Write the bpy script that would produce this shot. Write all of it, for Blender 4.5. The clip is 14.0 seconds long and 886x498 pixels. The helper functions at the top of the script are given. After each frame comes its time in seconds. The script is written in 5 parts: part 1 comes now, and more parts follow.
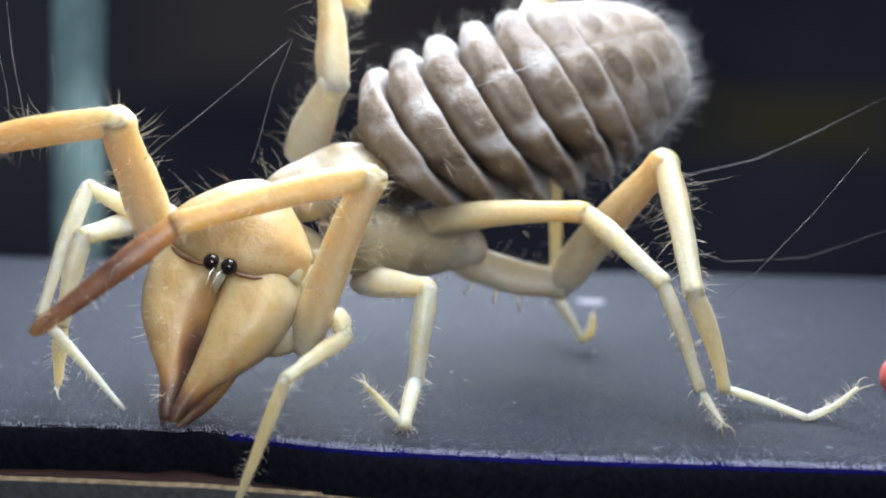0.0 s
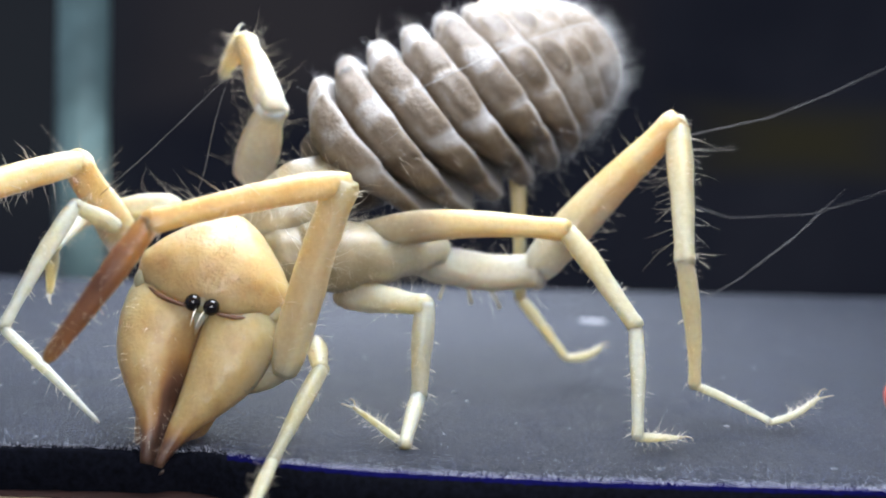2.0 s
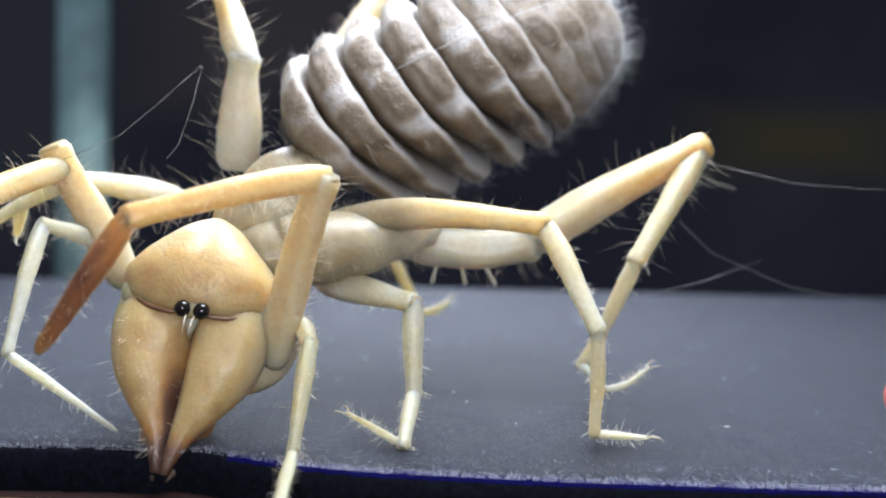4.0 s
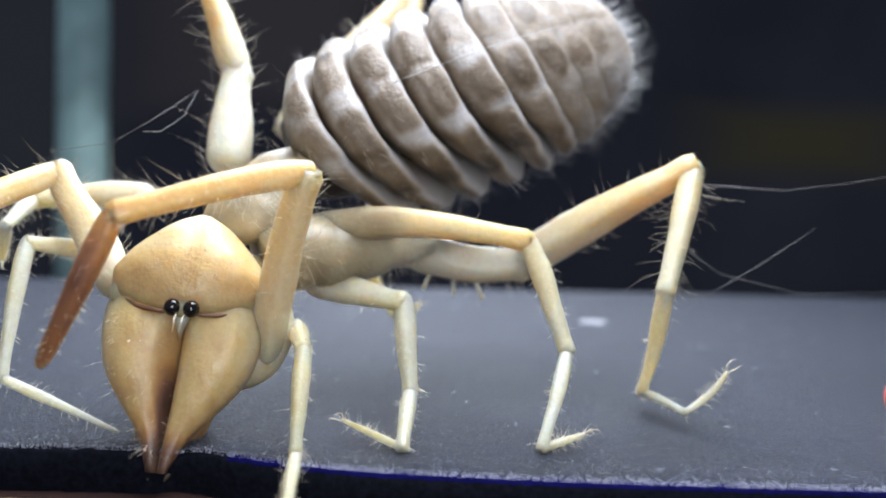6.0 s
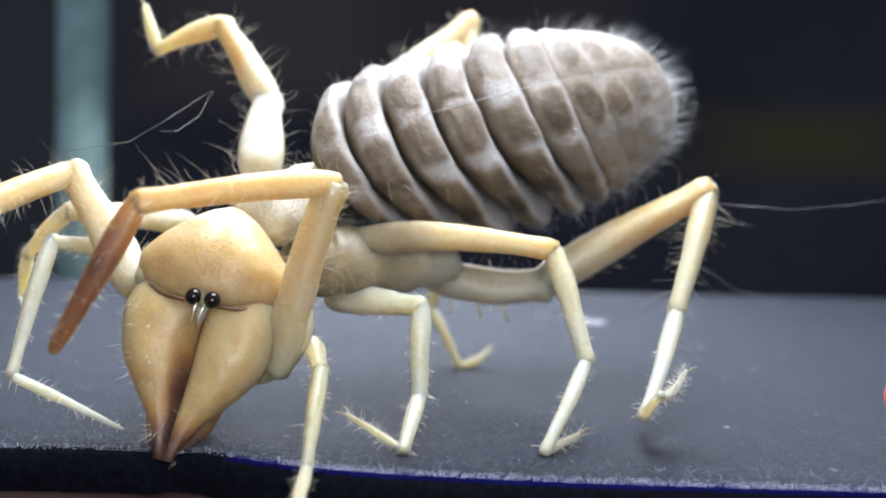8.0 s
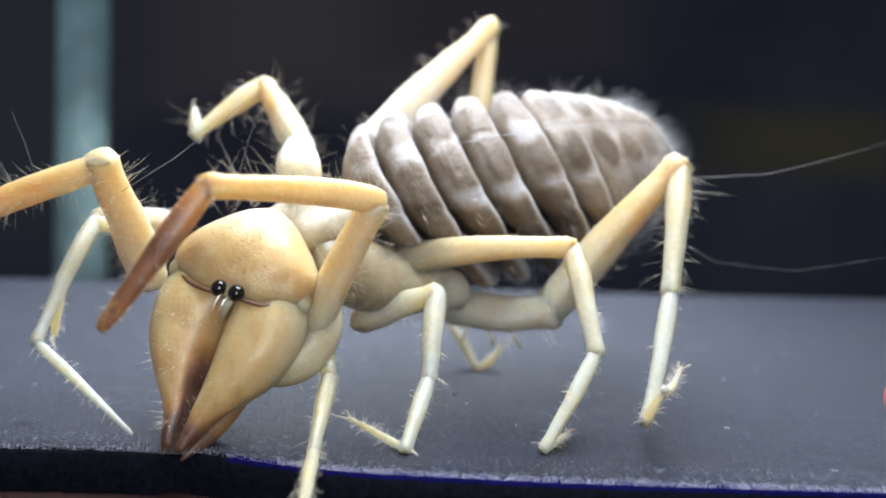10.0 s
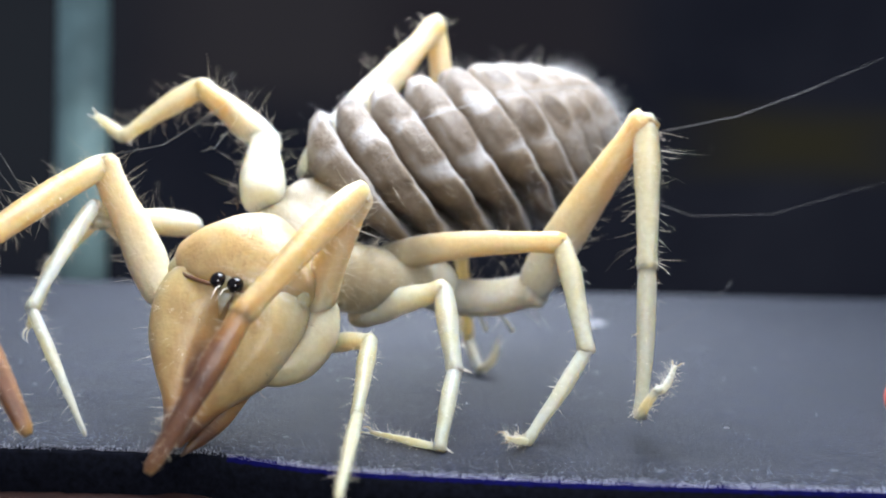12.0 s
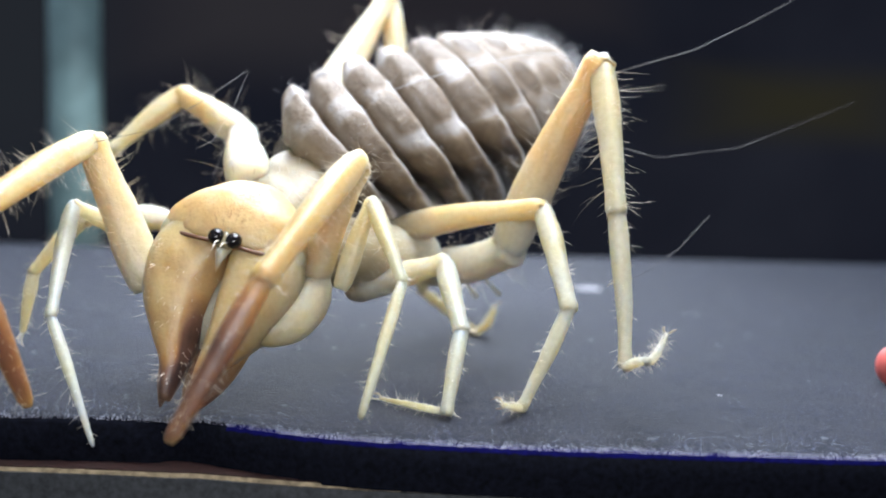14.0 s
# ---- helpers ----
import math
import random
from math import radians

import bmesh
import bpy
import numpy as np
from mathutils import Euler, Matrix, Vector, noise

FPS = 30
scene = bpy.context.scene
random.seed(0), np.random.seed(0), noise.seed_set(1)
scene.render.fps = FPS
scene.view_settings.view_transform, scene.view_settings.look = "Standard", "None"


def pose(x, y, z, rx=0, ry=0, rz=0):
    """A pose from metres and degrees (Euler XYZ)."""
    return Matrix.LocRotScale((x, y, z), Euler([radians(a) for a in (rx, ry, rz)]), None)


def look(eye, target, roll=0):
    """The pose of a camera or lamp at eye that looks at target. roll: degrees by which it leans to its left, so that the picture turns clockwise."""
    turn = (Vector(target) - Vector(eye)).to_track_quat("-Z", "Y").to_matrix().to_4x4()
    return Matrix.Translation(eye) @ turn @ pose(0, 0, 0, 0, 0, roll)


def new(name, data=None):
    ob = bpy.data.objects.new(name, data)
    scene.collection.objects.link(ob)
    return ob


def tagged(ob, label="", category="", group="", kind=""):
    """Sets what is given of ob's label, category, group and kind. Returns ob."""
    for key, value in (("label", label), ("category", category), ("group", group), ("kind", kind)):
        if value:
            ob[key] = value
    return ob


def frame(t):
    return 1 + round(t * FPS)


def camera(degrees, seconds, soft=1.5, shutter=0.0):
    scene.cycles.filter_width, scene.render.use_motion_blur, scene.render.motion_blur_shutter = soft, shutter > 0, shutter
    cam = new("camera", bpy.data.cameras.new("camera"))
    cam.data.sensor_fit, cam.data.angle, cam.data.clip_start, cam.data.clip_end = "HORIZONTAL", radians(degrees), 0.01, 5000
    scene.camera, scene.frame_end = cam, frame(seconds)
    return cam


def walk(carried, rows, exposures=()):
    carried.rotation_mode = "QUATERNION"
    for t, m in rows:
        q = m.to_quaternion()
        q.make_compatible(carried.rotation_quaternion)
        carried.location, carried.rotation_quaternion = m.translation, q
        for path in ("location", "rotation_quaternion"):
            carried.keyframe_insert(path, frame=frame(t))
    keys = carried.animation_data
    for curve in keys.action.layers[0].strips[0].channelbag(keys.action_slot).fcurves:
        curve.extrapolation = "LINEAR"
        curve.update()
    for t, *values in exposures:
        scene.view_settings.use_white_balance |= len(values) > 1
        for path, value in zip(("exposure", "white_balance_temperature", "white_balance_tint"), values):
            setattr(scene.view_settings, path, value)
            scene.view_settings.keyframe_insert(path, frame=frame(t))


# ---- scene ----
# lengths below are in millimetres and turned into metres by MM
MM = 0.001
CAM_ROWS = (
    (0, 13.40, -3.45, -0.10),
    (0.5, 13.40, -2.05, 0.00),
    (1, 13.40, -2.00, 0.00),
    (3, 13.40, -1.95, 0.00),
    (8.2, 13.40, -1.90, 0.00),
    (10.3, 13.40, -1.85, 0.00),
    (12.5, 13.40, -1.85, 0.00),
    (13, 13.40, -2.10, 0.00),
    (13.5, 13.70, -3.55, -0.15),
    (14, 13.90, -4.70, -0.25),

)
cam = camera(61.0, 14.0, soft=2.0)
cam.data.dof.use_dof = True
cam.data.dof.focus_distance = 0.0465
cam.data.dof.aperture_fstop = 28.0
walk(cam, [(t, pose(0, 0, z * MM, 90 + p, -1.6, y)) for t, z, p, y in CAM_ROWS])

# ---- world and lamps: unseen key, back and front fill lights, added ----
world = bpy.data.worlds.new("room")
scene.world = world
world.use_nodes = True
world.node_tree.nodes["Background"].inputs["Color"].default_value = (0.46, 0.55, 0.74, 1)
world.node_tree.nodes["Background"].inputs["Strength"].default_value = 0.42


def lamp(name, eye, target, size, watts, colour):
    data = bpy.data.lights.new(name, "AREA")
    data.shape, data.size, data.energy, data.color = "DISK", size * MM, watts, colour
    ob = new(name, data)
    ob.matrix_world = look([c * MM for c in eye], [c * MM for c in target])
    return ob


# added key light above the spider, out of view
lamp("key_light", (10, 51, 92), (-5, 59, 14), 64, 0.205, (0.85, 0.90, 1.0))
# unseen back light, added to brighten the far mat and the rims
lamp("back_light", (-10, 210, 150), (0, 70, 0), 230, 1.06, (0.82, 0.885, 1.0))
# unseen fill just above the lens, added to lift the front faces
lamp("front_fill", (0, -3, 19), (-4, 52, 10), 18, 0.0145, (0.97, 0.96, 0.98))
scene.view_settings.exposure = -0.05


# ---- materials ----
class Nodes:
    """A node material with a Principled shader and short ways to add nodes."""

    def __init__(self, name):
        self.mat = bpy.data.materials.new(name)
        self.mat.use_nodes = True
        self.tree = self.mat.node_tree
        self.bsdf = self.tree.nodes["Principled BSDF"]

    def add(self, kind, **values):
        node = self.tree.nodes.new(kind)
        for key, value in values.items():
            node.inputs[key].default_value = value
        return node

    def link(self, a, b):
        self.tree.links.new(a, b)

    def coords(self):
        return self.add("ShaderNodeTexCoord").outputs["Object"]

    def noise(self, scale, detail=4.0, rough=0.6, where=None):
        n = self.add("ShaderNodeTexNoise", Scale=scale, Detail=detail, Roughness=rough)
        self.link(where or self.coords(), n.inputs["Vector"])
        return n.outputs["Fac"]

    def ramp(self, fac, stops):
        n = self.add("ShaderNodeValToRGB")
        while len(n.color_ramp.elements) < len(stops):
            n.color_ramp.elements.new(0.5)
        for e, (p, c) in zip(n.color_ramp.elements, stops):
            e.position, e.color = p, (*c, 1)
        self.link(fac, n.inputs["Fac"])
        return n.outputs["Color"]

    def math(self, op, a, b):
        n = self.add("ShaderNodeMath")
        n.operation = op
        for socket, v in zip(n.inputs, (a, b)):
            if isinstance(v, (int, float)):
                socket.default_value = v
            else:
                self.link(v, socket)
        return n.outputs[0]

    def mix(self, a, b, fac, mode="MIX"):
        n = self.tree.nodes.new("ShaderNodeMix")
        n.data_type, n.blend_type = "RGBA", mode
        for socket, v in ((n.inputs[0], fac), (n.inputs[6], a), (n.inputs[7], b)):
            if isinstance(v, (int, float)):
                socket.default_value = v
            elif isinstance(v, tuple):
                socket.default_value = (*v, 1)
            else:
                self.link(v, socket)
        return n.outputs[2]

    def attribute(self, name):
        n = self.tree.nodes.new("ShaderNodeAttribute")
        n.attribute_name = name
        return n.outputs["Fac"]

    def bump(self, height, strength, distance):
        n = self.add("ShaderNodeBump", Strength=strength, Distance=distance)
        self.link(height, n.inputs["Height"])
        self.link(n.outputs["Normal"], self.bsdf.inputs["Normal"])

    def set(self, **values):
        for key, value in values.items():
            socket = self.bsdf.inputs[key.replace("_", " ")]
            if isinstance(value, (int, float, tuple)):
                socket.default_value = value
            else:
                self.link(value, socket)
        return self.mat


def plain(name, colour, rough=0.5, noise_scale=900.0, vary=0.25, **more):
    n = Nodes(name)
    dark = tuple(c * (1 - vary) for c in colour)
    light = tuple(min(1, c * (1 + vary)) for c in colour)
    n.set(Base_Color=n.ramp(n.noise(noise_scale), [(0.3, dark), (0.7, light)]), Roughness=rough)
    for key, value in more.items():
        n.set(**{key: value})
    return n.mat


def cuticle_material():
    n = Nodes("cuticle")
    p = n.attribute("pigment")
    fine, broad, blotch = n.noise(2600.0, 5), n.noise(420.0, 3), n.noise(900.0, 4, 0.7)
    p2 = n.math("ADD", p, n.math("MULTIPLY", n.math("SUBTRACT", broad, 0.5), 0.20))
    p2 = n.math("ADD", p2, n.math("MULTIPLY", n.math("SUBTRACT", blotch, 0.5), 0.10))
    col = n.ramp(p2, [(0.0, (0.63, 0.615, 0.505)), (0.20, (0.61, 0.535, 0.35)), (0.42, (0.595, 0.43, 0.195)), (0.60, (0.42, 0.235, 0.09)), (0.8, (0.17, 0.085, 0.052)), (1.0, (0.032, 0.012, 0.009))])
    col = n.mix(col, n.ramp(fine, [(0.35, (0.80, 0.75, 0.70)), (0.6, (1, 1, 1))]), 0.45, "MULTIPLY")
    body = n.ramp(broad, [(0.3, (0.165, 0.130, 0.075)), (0.7, (0.33, 0.275, 0.175))])
    col = n.mix(col, body, n.attribute("grey"))
    relief = n.math("ADD", n.noise(3200.0, 4), n.math("MULTIPLY", blotch, 1.6))
    n.bump(relief, 0.32, 0.00014)
    rough = n.math("ADD", 0.20, n.math("MULTIPLY", n.math("ADD", fine, blotch), 0.18))
    return n.set(Base_Color=col, Roughness=rough, Subsurface_Weight=0.95, Subsurface_Radius=(0.9, 0.68, 0.40), Subsurface_Scale=0.0046, Coat_Weight=0.12, Coat_Roughness=0.28)


def abdomen_material():
    n = Nodes("abdomen_skin")
    p = n.attribute("pigment")
    broad, fine, grain = n.noise(520.0, 4), n.noise(2200.0, 5), n.noise(5200.0, 2)
    p2 = n.math("ADD", p, n.math("MULTIPLY", n.math("SUBTRACT", broad, 0.5), 0.26))
    p2 = n.math("ADD", p2, n.math("MULTIPLY", n.math("SUBTRACT", fine, 0.5), 0.24))
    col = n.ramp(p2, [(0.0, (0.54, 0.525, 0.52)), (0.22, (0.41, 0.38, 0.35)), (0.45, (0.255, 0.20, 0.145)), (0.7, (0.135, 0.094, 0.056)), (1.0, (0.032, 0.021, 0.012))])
    relief = n.math("ADD", n.math("MULTIPLY", fine, 1.2), n.math("ADD", n.math("MULTIPLY", broad, 1.5), n.math("MULTIPLY", grain, 0.5)))
    n.bump(relief, 0.5, 0.00026)
    rough = n.math("ADD", 0.30, n.math("MULTIPLY", broad, 0.36))
    return n.set(Base_Color=col, Roughness=rough, Specular_IOR_Level=0.55, Subsurface_Weight=0.35, Subsurface_Radius=(1.0, 0.8, 0.65), Subsurface_Scale=0.0005, Coat_Weight=0.04, Coat_Roughness=0.22)


def mat_material():
    n = Nodes("foam_mat")
    grain, broad, scratch, mid = n.noise(4200.0, 4, 0.75), n.noise(55.0, 4), n.noise(900.0, 2), n.noise(260.0, 5, 0.7)
    col = n.ramp(grain, [(0.40, (0.0006, 0.0008, 0.0016)), (0.53, (0.0026, 0.0034, 0.0085)), (0.68, (0.06, 0.072, 0.13))])
    col = n.mix(col, n.ramp(broad, [(0.3, (0.62, 0.62, 0.64)), (0.7, (1.3, 1.3, 1.36))]), 1.0, "MULTIPLY")
    col = n.mix(col, n.ramp(mid, [(0.34, (0.5, 0.5, 0.52)), (0.64, (1.45, 1.45, 1.45))]), 1.0, "MULTIPLY")
    dust = n.ramp(scratch, [(0.69, (0, 0, 0)), (0.76, (0.16, 0.17, 0.19))])
    col = n.mix(col, dust, 1.0, "ADD")
    n.bump(n.math("ADD", grain, n.math("MULTIPLY", mid, 1.2)), 1.0, 0.00032)
    return n.set(Base_Color=col, Roughness=n.math("ADD", 0.46, n.math("MULTIPLY", mid, 0.25)), Specular_IOR_Level=0.5, Specular_Tint=(0.78, 0.86, 1.0, 1), Sheen_Weight=0.085, Sheen_Roughness=0.45, Sheen_Tint=(0.72, 0.80, 1.0, 1))


CUTICLE = cuticle_material()
ABDOMEN = abdomen_material()
MAT_FOAM = mat_material()
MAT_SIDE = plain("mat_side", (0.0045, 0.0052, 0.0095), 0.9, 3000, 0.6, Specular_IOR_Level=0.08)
EYE_BLACK = plain("eye_black", (0.006, 0.004, 0.004), 0.06, 900)
SEAM_BROWN = plain("seam_brown", (0.135, 0.062, 0.030), 0.45, 1200, 0.4)
SETA_DARK = plain("seta_brown", (0.26, 0.17, 0.10), 0.35, 900)
SETA_GOLD = plain("seta_gold", (0.80, 0.72, 0.58), 0.3, 900)
SETA_WHITE = plain("seta_white", (0.47, 0.48, 0.49), 0.35, 900)
SILK = plain("silk", (0.20, 0.195, 0.19), 0.25, 900)
# sparkle of the mat edge, put into a bright fibre colour
FIBRE = plain("mat_fibre", (0.68, 0.71, 0.86), 0.3, 900)
# blue colour fringing of the bright edge, painted on the lip
MAT_LIP = plain("mat_lip_fringe", (0.004, 0.004, 0.050), 0.9, 3000, 0.4, Specular_IOR_Level=0.03)
CRUMB = plain("pale_crumb", (0.40, 0.41, 0.45), 0.7, 2000, 0.3)
RED_LINE = plain("dark_red_board_line", (0.022, 0.005, 0.003), 0.7, 2000, 0.4)
BOARD = plain("grey_board", (0.045, 0.048, 0.05), 0.6, 2500, 0.5)
BOARD_EDGE = plain("tan_board_edge", (0.42, 0.33, 0.20), 0.6, 2500, 0.5)
GLASS_POST = plain("green_glass_edge", (0.38, 0.56, 0.52), 0.4, 60, 0.3)
RED = plain("red_plastic", (0.62, 0.13, 0.11), 0.4, 900)


def backdrop_material():
    """Dark room far behind the tank: glowing sheet, dim things as out-of-focus patches."""
    n = Nodes("room_glow")
    where = n.coords()
    x, z = n.add("ShaderNodeSeparateXYZ"), None
    n.link(where, x.inputs[0])

    def patch(cx, cz, w, h, soft):
        dx = n.math("DIVIDE", n.math("ABSOLUTE", n.math("SUBTRACT", x.outputs[0], cx), 0), w)
        dz = n.math("DIVIDE", n.math("ABSOLUTE", n.math("SUBTRACT", x.outputs[2], cz), 0), h)
        d = n.math("MAXIMUM", dx, dz)
        m = n.add("ShaderNodeMapRange")
        n.link(d, m.inputs[0])
        m.inputs[1].default_value, m.inputs[2].default_value, m.inputs[3].default_value, m.inputs[4].default_value = 1 - soft, 1 + soft, 1, 0
        m.interpolation_type = "SMOOTHSTEP"
        return m.outputs[0]

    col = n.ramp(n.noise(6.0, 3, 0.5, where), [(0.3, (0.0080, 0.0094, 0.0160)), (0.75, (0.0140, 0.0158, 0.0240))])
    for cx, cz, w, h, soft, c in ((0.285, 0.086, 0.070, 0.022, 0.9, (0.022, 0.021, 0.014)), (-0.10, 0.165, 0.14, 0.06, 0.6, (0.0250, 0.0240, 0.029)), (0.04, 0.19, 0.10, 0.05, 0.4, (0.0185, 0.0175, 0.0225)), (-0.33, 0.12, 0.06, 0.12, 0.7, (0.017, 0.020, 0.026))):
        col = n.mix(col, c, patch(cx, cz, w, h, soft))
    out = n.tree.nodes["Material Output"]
    # the sheet gives off the room's faint light itself
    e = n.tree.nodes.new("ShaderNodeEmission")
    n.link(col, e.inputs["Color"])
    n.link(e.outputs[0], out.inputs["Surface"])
    return n.mat


# ---- building blocks ----
def finish(name, bm, material, parent=None, label="", smooth=True):
    """One mesh object from a bmesh given in millimetres."""
    bmesh.ops.scale(bm, vec=(MM, MM, MM), verts=bm.verts)
    bmesh.ops.recalc_face_normals(bm, faces=bm.faces)
    for f in bm.faces:
        f.smooth = smooth
    me = bpy.data.meshes.new(name)
    bm.to_mesh(me)
    bm.free()
    me.materials.append(material)
    ob = new(name, me)
    ob.parent = parent
    if label:
        tagged(ob, label)
    return ob


def part(name, bm, material, parent, label=""):
    return finish(name, bm, material, parent, label)


def loft(rings, bm=None, closed_ends=True):
    """Skin a row of rings; a ring is (centre, side, up, pigment, n) with side and up as radius vectors."""
    bm = bm or bmesh.new()
    lay = bm.verts.layers.float.get("pigment") or bm.verts.layers.float.new("pigment")
    made = []
    for c, u, v, p, n in rings:
        row = []
        for k in range(n):
            a = 2 * math.pi * k / n
            w = bm.verts.new(c + u * math.cos(a) + v * math.sin(a))
            w[lay] = p(a) if callable(p) else p
            row.append(w)
        made.append(row)
    for a, b in zip(made, made[1:]):
        n = len(a)
        for k in range(n):
            bm.faces.new((a[k], a[(k + 1) % n], b[(k + 1) % n], b[k]))
    if closed_ends:
        bm.faces.new(made[0])
        bm.faces.new(made[-1])
    return bm


def tube(points, radii, pigments=0.0, n=12, flat=1.0, bm=None, up=(0, 0, 1)):
    """A tube along points with a radius and a pigment for each."""
    pts = [Vector(p) for p in points]
    pig = pigments if isinstance(pigments, (list, tuple)) else [pigments] * len(pts)
    rings = []
    for i, p in enumerate(pts):
        d = (pts[min(i + 1, len(pts) - 1)] - pts[max(i - 1, 0)]).normalized()
        ref = Vector(up)
        if abs(d.dot(ref)) > 0.95:
            ref = Vector((1, 0, 0))
        side = d.cross(ref).normalized()
        upv = side.cross(d).normalized()
        rings.append((p, side * radii[i], upv * radii[i] * flat, pig[i], n))
    return loft(rings, bm)


def curve_of(stops, count):
    """Evenly spaced values along (s, value...) stops, with a smooth curve that never overshoots."""
    def slope(i, c):
        if i == 0 or i == len(stops) - 1:
            j = min(i, len(stops) - 2)
            return (stops[j + 1][c] - stops[j][c]) / (stops[j + 1][0] - stops[j][0])
        d0 = (stops[i][c] - stops[i - 1][c]) / (stops[i][0] - stops[i - 1][0])
        d1 = (stops[i + 1][c] - stops[i][c]) / (stops[i + 1][0] - stops[i][0])
        return 0.0 if d0 * d1 <= 0 else 2 * d0 * d1 / (d0 + d1)
    out = []
    for k in range(count):
        s = k / (count - 1)
        i = next((j for j in range(len(stops) - 1) if s <= stops[j + 1][0] + 1e-9), len(stops) - 2)
        h = stops[i + 1][0] - stops[i][0]
        f = (s - stops[i][0]) / h
        f2, f3 = f * f, f * f * f
        out.append([s] + [(2 * f3 - 3 * f2 + 1) * stops[i][c] + (f3 - 2 * f2 + f) * h * slope(i, c) + (3 * f2 - 2 * f3) * stops[i + 1][c] + (f3 - f2) * h * slope(i + 1, c) for c in range(1, len(stops[0]))])
    return out


def ellipsoid(c, r, pig=0.5, nu=28, nv=18, shape=None, bm=None):
    bm = bm or bmesh.new()
    lay = bm.verts.layers.float.get("pigment") or bm.verts.layers.float.new("pigment")
    rows = []
    for j in range(nv + 1):
        th = math.pi * j / nv
        row = []
        for i in range(nu):
            ph = 2 * math.pi * i / nu
            d = Vector((math.sin(th) * math.cos(ph), math.cos(th), math.sin(th) * math.sin(ph)))
            p = Vector((c[0] + r[0] * d.x, c[1] + r[1] * d.y, c[2] + r[2] * d.z))
            if shape:
                p = shape(p, d)
            v = bm.verts.new(p)
            v[lay] = pig(p, d) if callable(pig) else pig
            row.append(v)
        rows.append(row)
    for a, b in zip(rows, rows[1:]):
        for i in range(nu):
            bm.faces.new((a[i], a[(i + 1) % nu], b[(i + 1) % nu], b[i]))
    bmesh.ops.remove_doubles(bm, verts=bm.verts, dist=1e-4)
    return bm


def hairs(name, roots, material, parent, label=""):
    """Bristles as fine bent cones: roots are (place, direction, length, radius, bend)."""
    verts, faces = [], []
    for p, d, length, radius, bend in roots:
        d = d.normalized()
        side = d.orthogonal().normalized()
        other = d.cross(side)
        base = len(verts)
        for f, rr in ((0.0, 1.0), (0.5, 0.7)):
            c = p + d * (length * f) + bend * (f * f * length)
            for k in range(3):
                a = 2.0944 * k
                verts.append((c + (side * math.cos(a) + other * math.sin(a)) * (radius * rr)) * MM)
        verts.append((p + d * length + bend * length) * MM)
        for k in range(3):
            m = (k + 1) % 3
            faces.append((base + k, base + m, base + 3 + m, base + 3 + k))
            faces.append((base + 3 + k, base + 3 + m, base + 6))
    me = bpy.data.meshes.new(name)
    me.from_pydata(verts, [], faces)
    me.materials.append(material)
    ob = new(name, me)
    ob.parent = parent
    tagged(ob, label, kind="stuff")
    return ob


rng = random.Random(7)


def wander(amount):
    return Vector((rng.gauss(0, amount), rng.gauss(0, amount), rng.gauss(0, amount)))


# ---- the tank: mat, board under it, glass post and the dark room ----
EDGE = ((-140, 41.0), (-60, 42.6), (-25, 43.1), (-19, 43.2), (-15, 42.9), (-13.5, 43.2), (-11, 42.3), (-7.5, 41.2), (-3.7, 40.5), (2, 40.1), (7, 39.8), (15, 39.7), (24, 39.6), (60, 39.3), (140, 38.5))


def edge_y(x):
    for a, b in zip(EDGE, EDGE[1:]):
        if x <= b[0]:
            f = (x - a[0]) / (b[0] - a[0])
            return a[1] + (b[1] - a[1]) * f
    return EDGE[-1][1]


def build_mat():
    """A foam sheet with a rough, slightly rounded front edge."""
    bm = bmesh.new()
    xs = [-140, -100, -70, -50, -38] + [-30 + 0.3 * i for i in range(201)] + [38, 50, 70, 100, 140]
    cols = []
    for x in xs:
        wob = 0.10 * noise.noise((x * 1.7, 0, 0)) + 0.07 * noise.noise((x * 5.1, 3, 0))
        bite = math.exp(-((x + 15.2) / 1.1) ** 2)
        e = edge_y(x) + wob + 0.7 * bite + bite * 0.3 * noise.noise((x * 7, 1, 0))
        lip = 0.08 * noise.noise((x * 2.3, 9, 0)) - 0.35 * bite
        prof = ((e + 0.15, -3.0), (e - 0.05, -1.6), (e - 0.02, -0.5 + lip), (e + 0.10, -0.34 + lip), (e + 0.40, -0.20 + lip * 0.5), (e + 1.3, -0.08), (e + 3.2, 0), (e + 5, 0), (62, 0), (85, 0), (120, 0), (156 + 0.04 * x, 0))
        cols.append([bm.verts.new((x, y, z)) for y, z in prof])
    for a, b in zip(cols, cols[1:]):
        for k in range(len(a) - 1):
            bm.faces.new((a[k], b[k], b[k + 1], a[k + 1]))
    ob = finish("floor", bm, MAT_FOAM)
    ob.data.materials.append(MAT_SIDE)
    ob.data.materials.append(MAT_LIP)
    # front faces near-black; a strip under the edge takes the painted blue fringing
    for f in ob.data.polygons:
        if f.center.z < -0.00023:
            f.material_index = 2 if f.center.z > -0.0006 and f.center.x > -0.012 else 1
    return tagged(ob, "dark grey foam mat with a rough cut front edge", "floor", kind="structure")


build_mat()


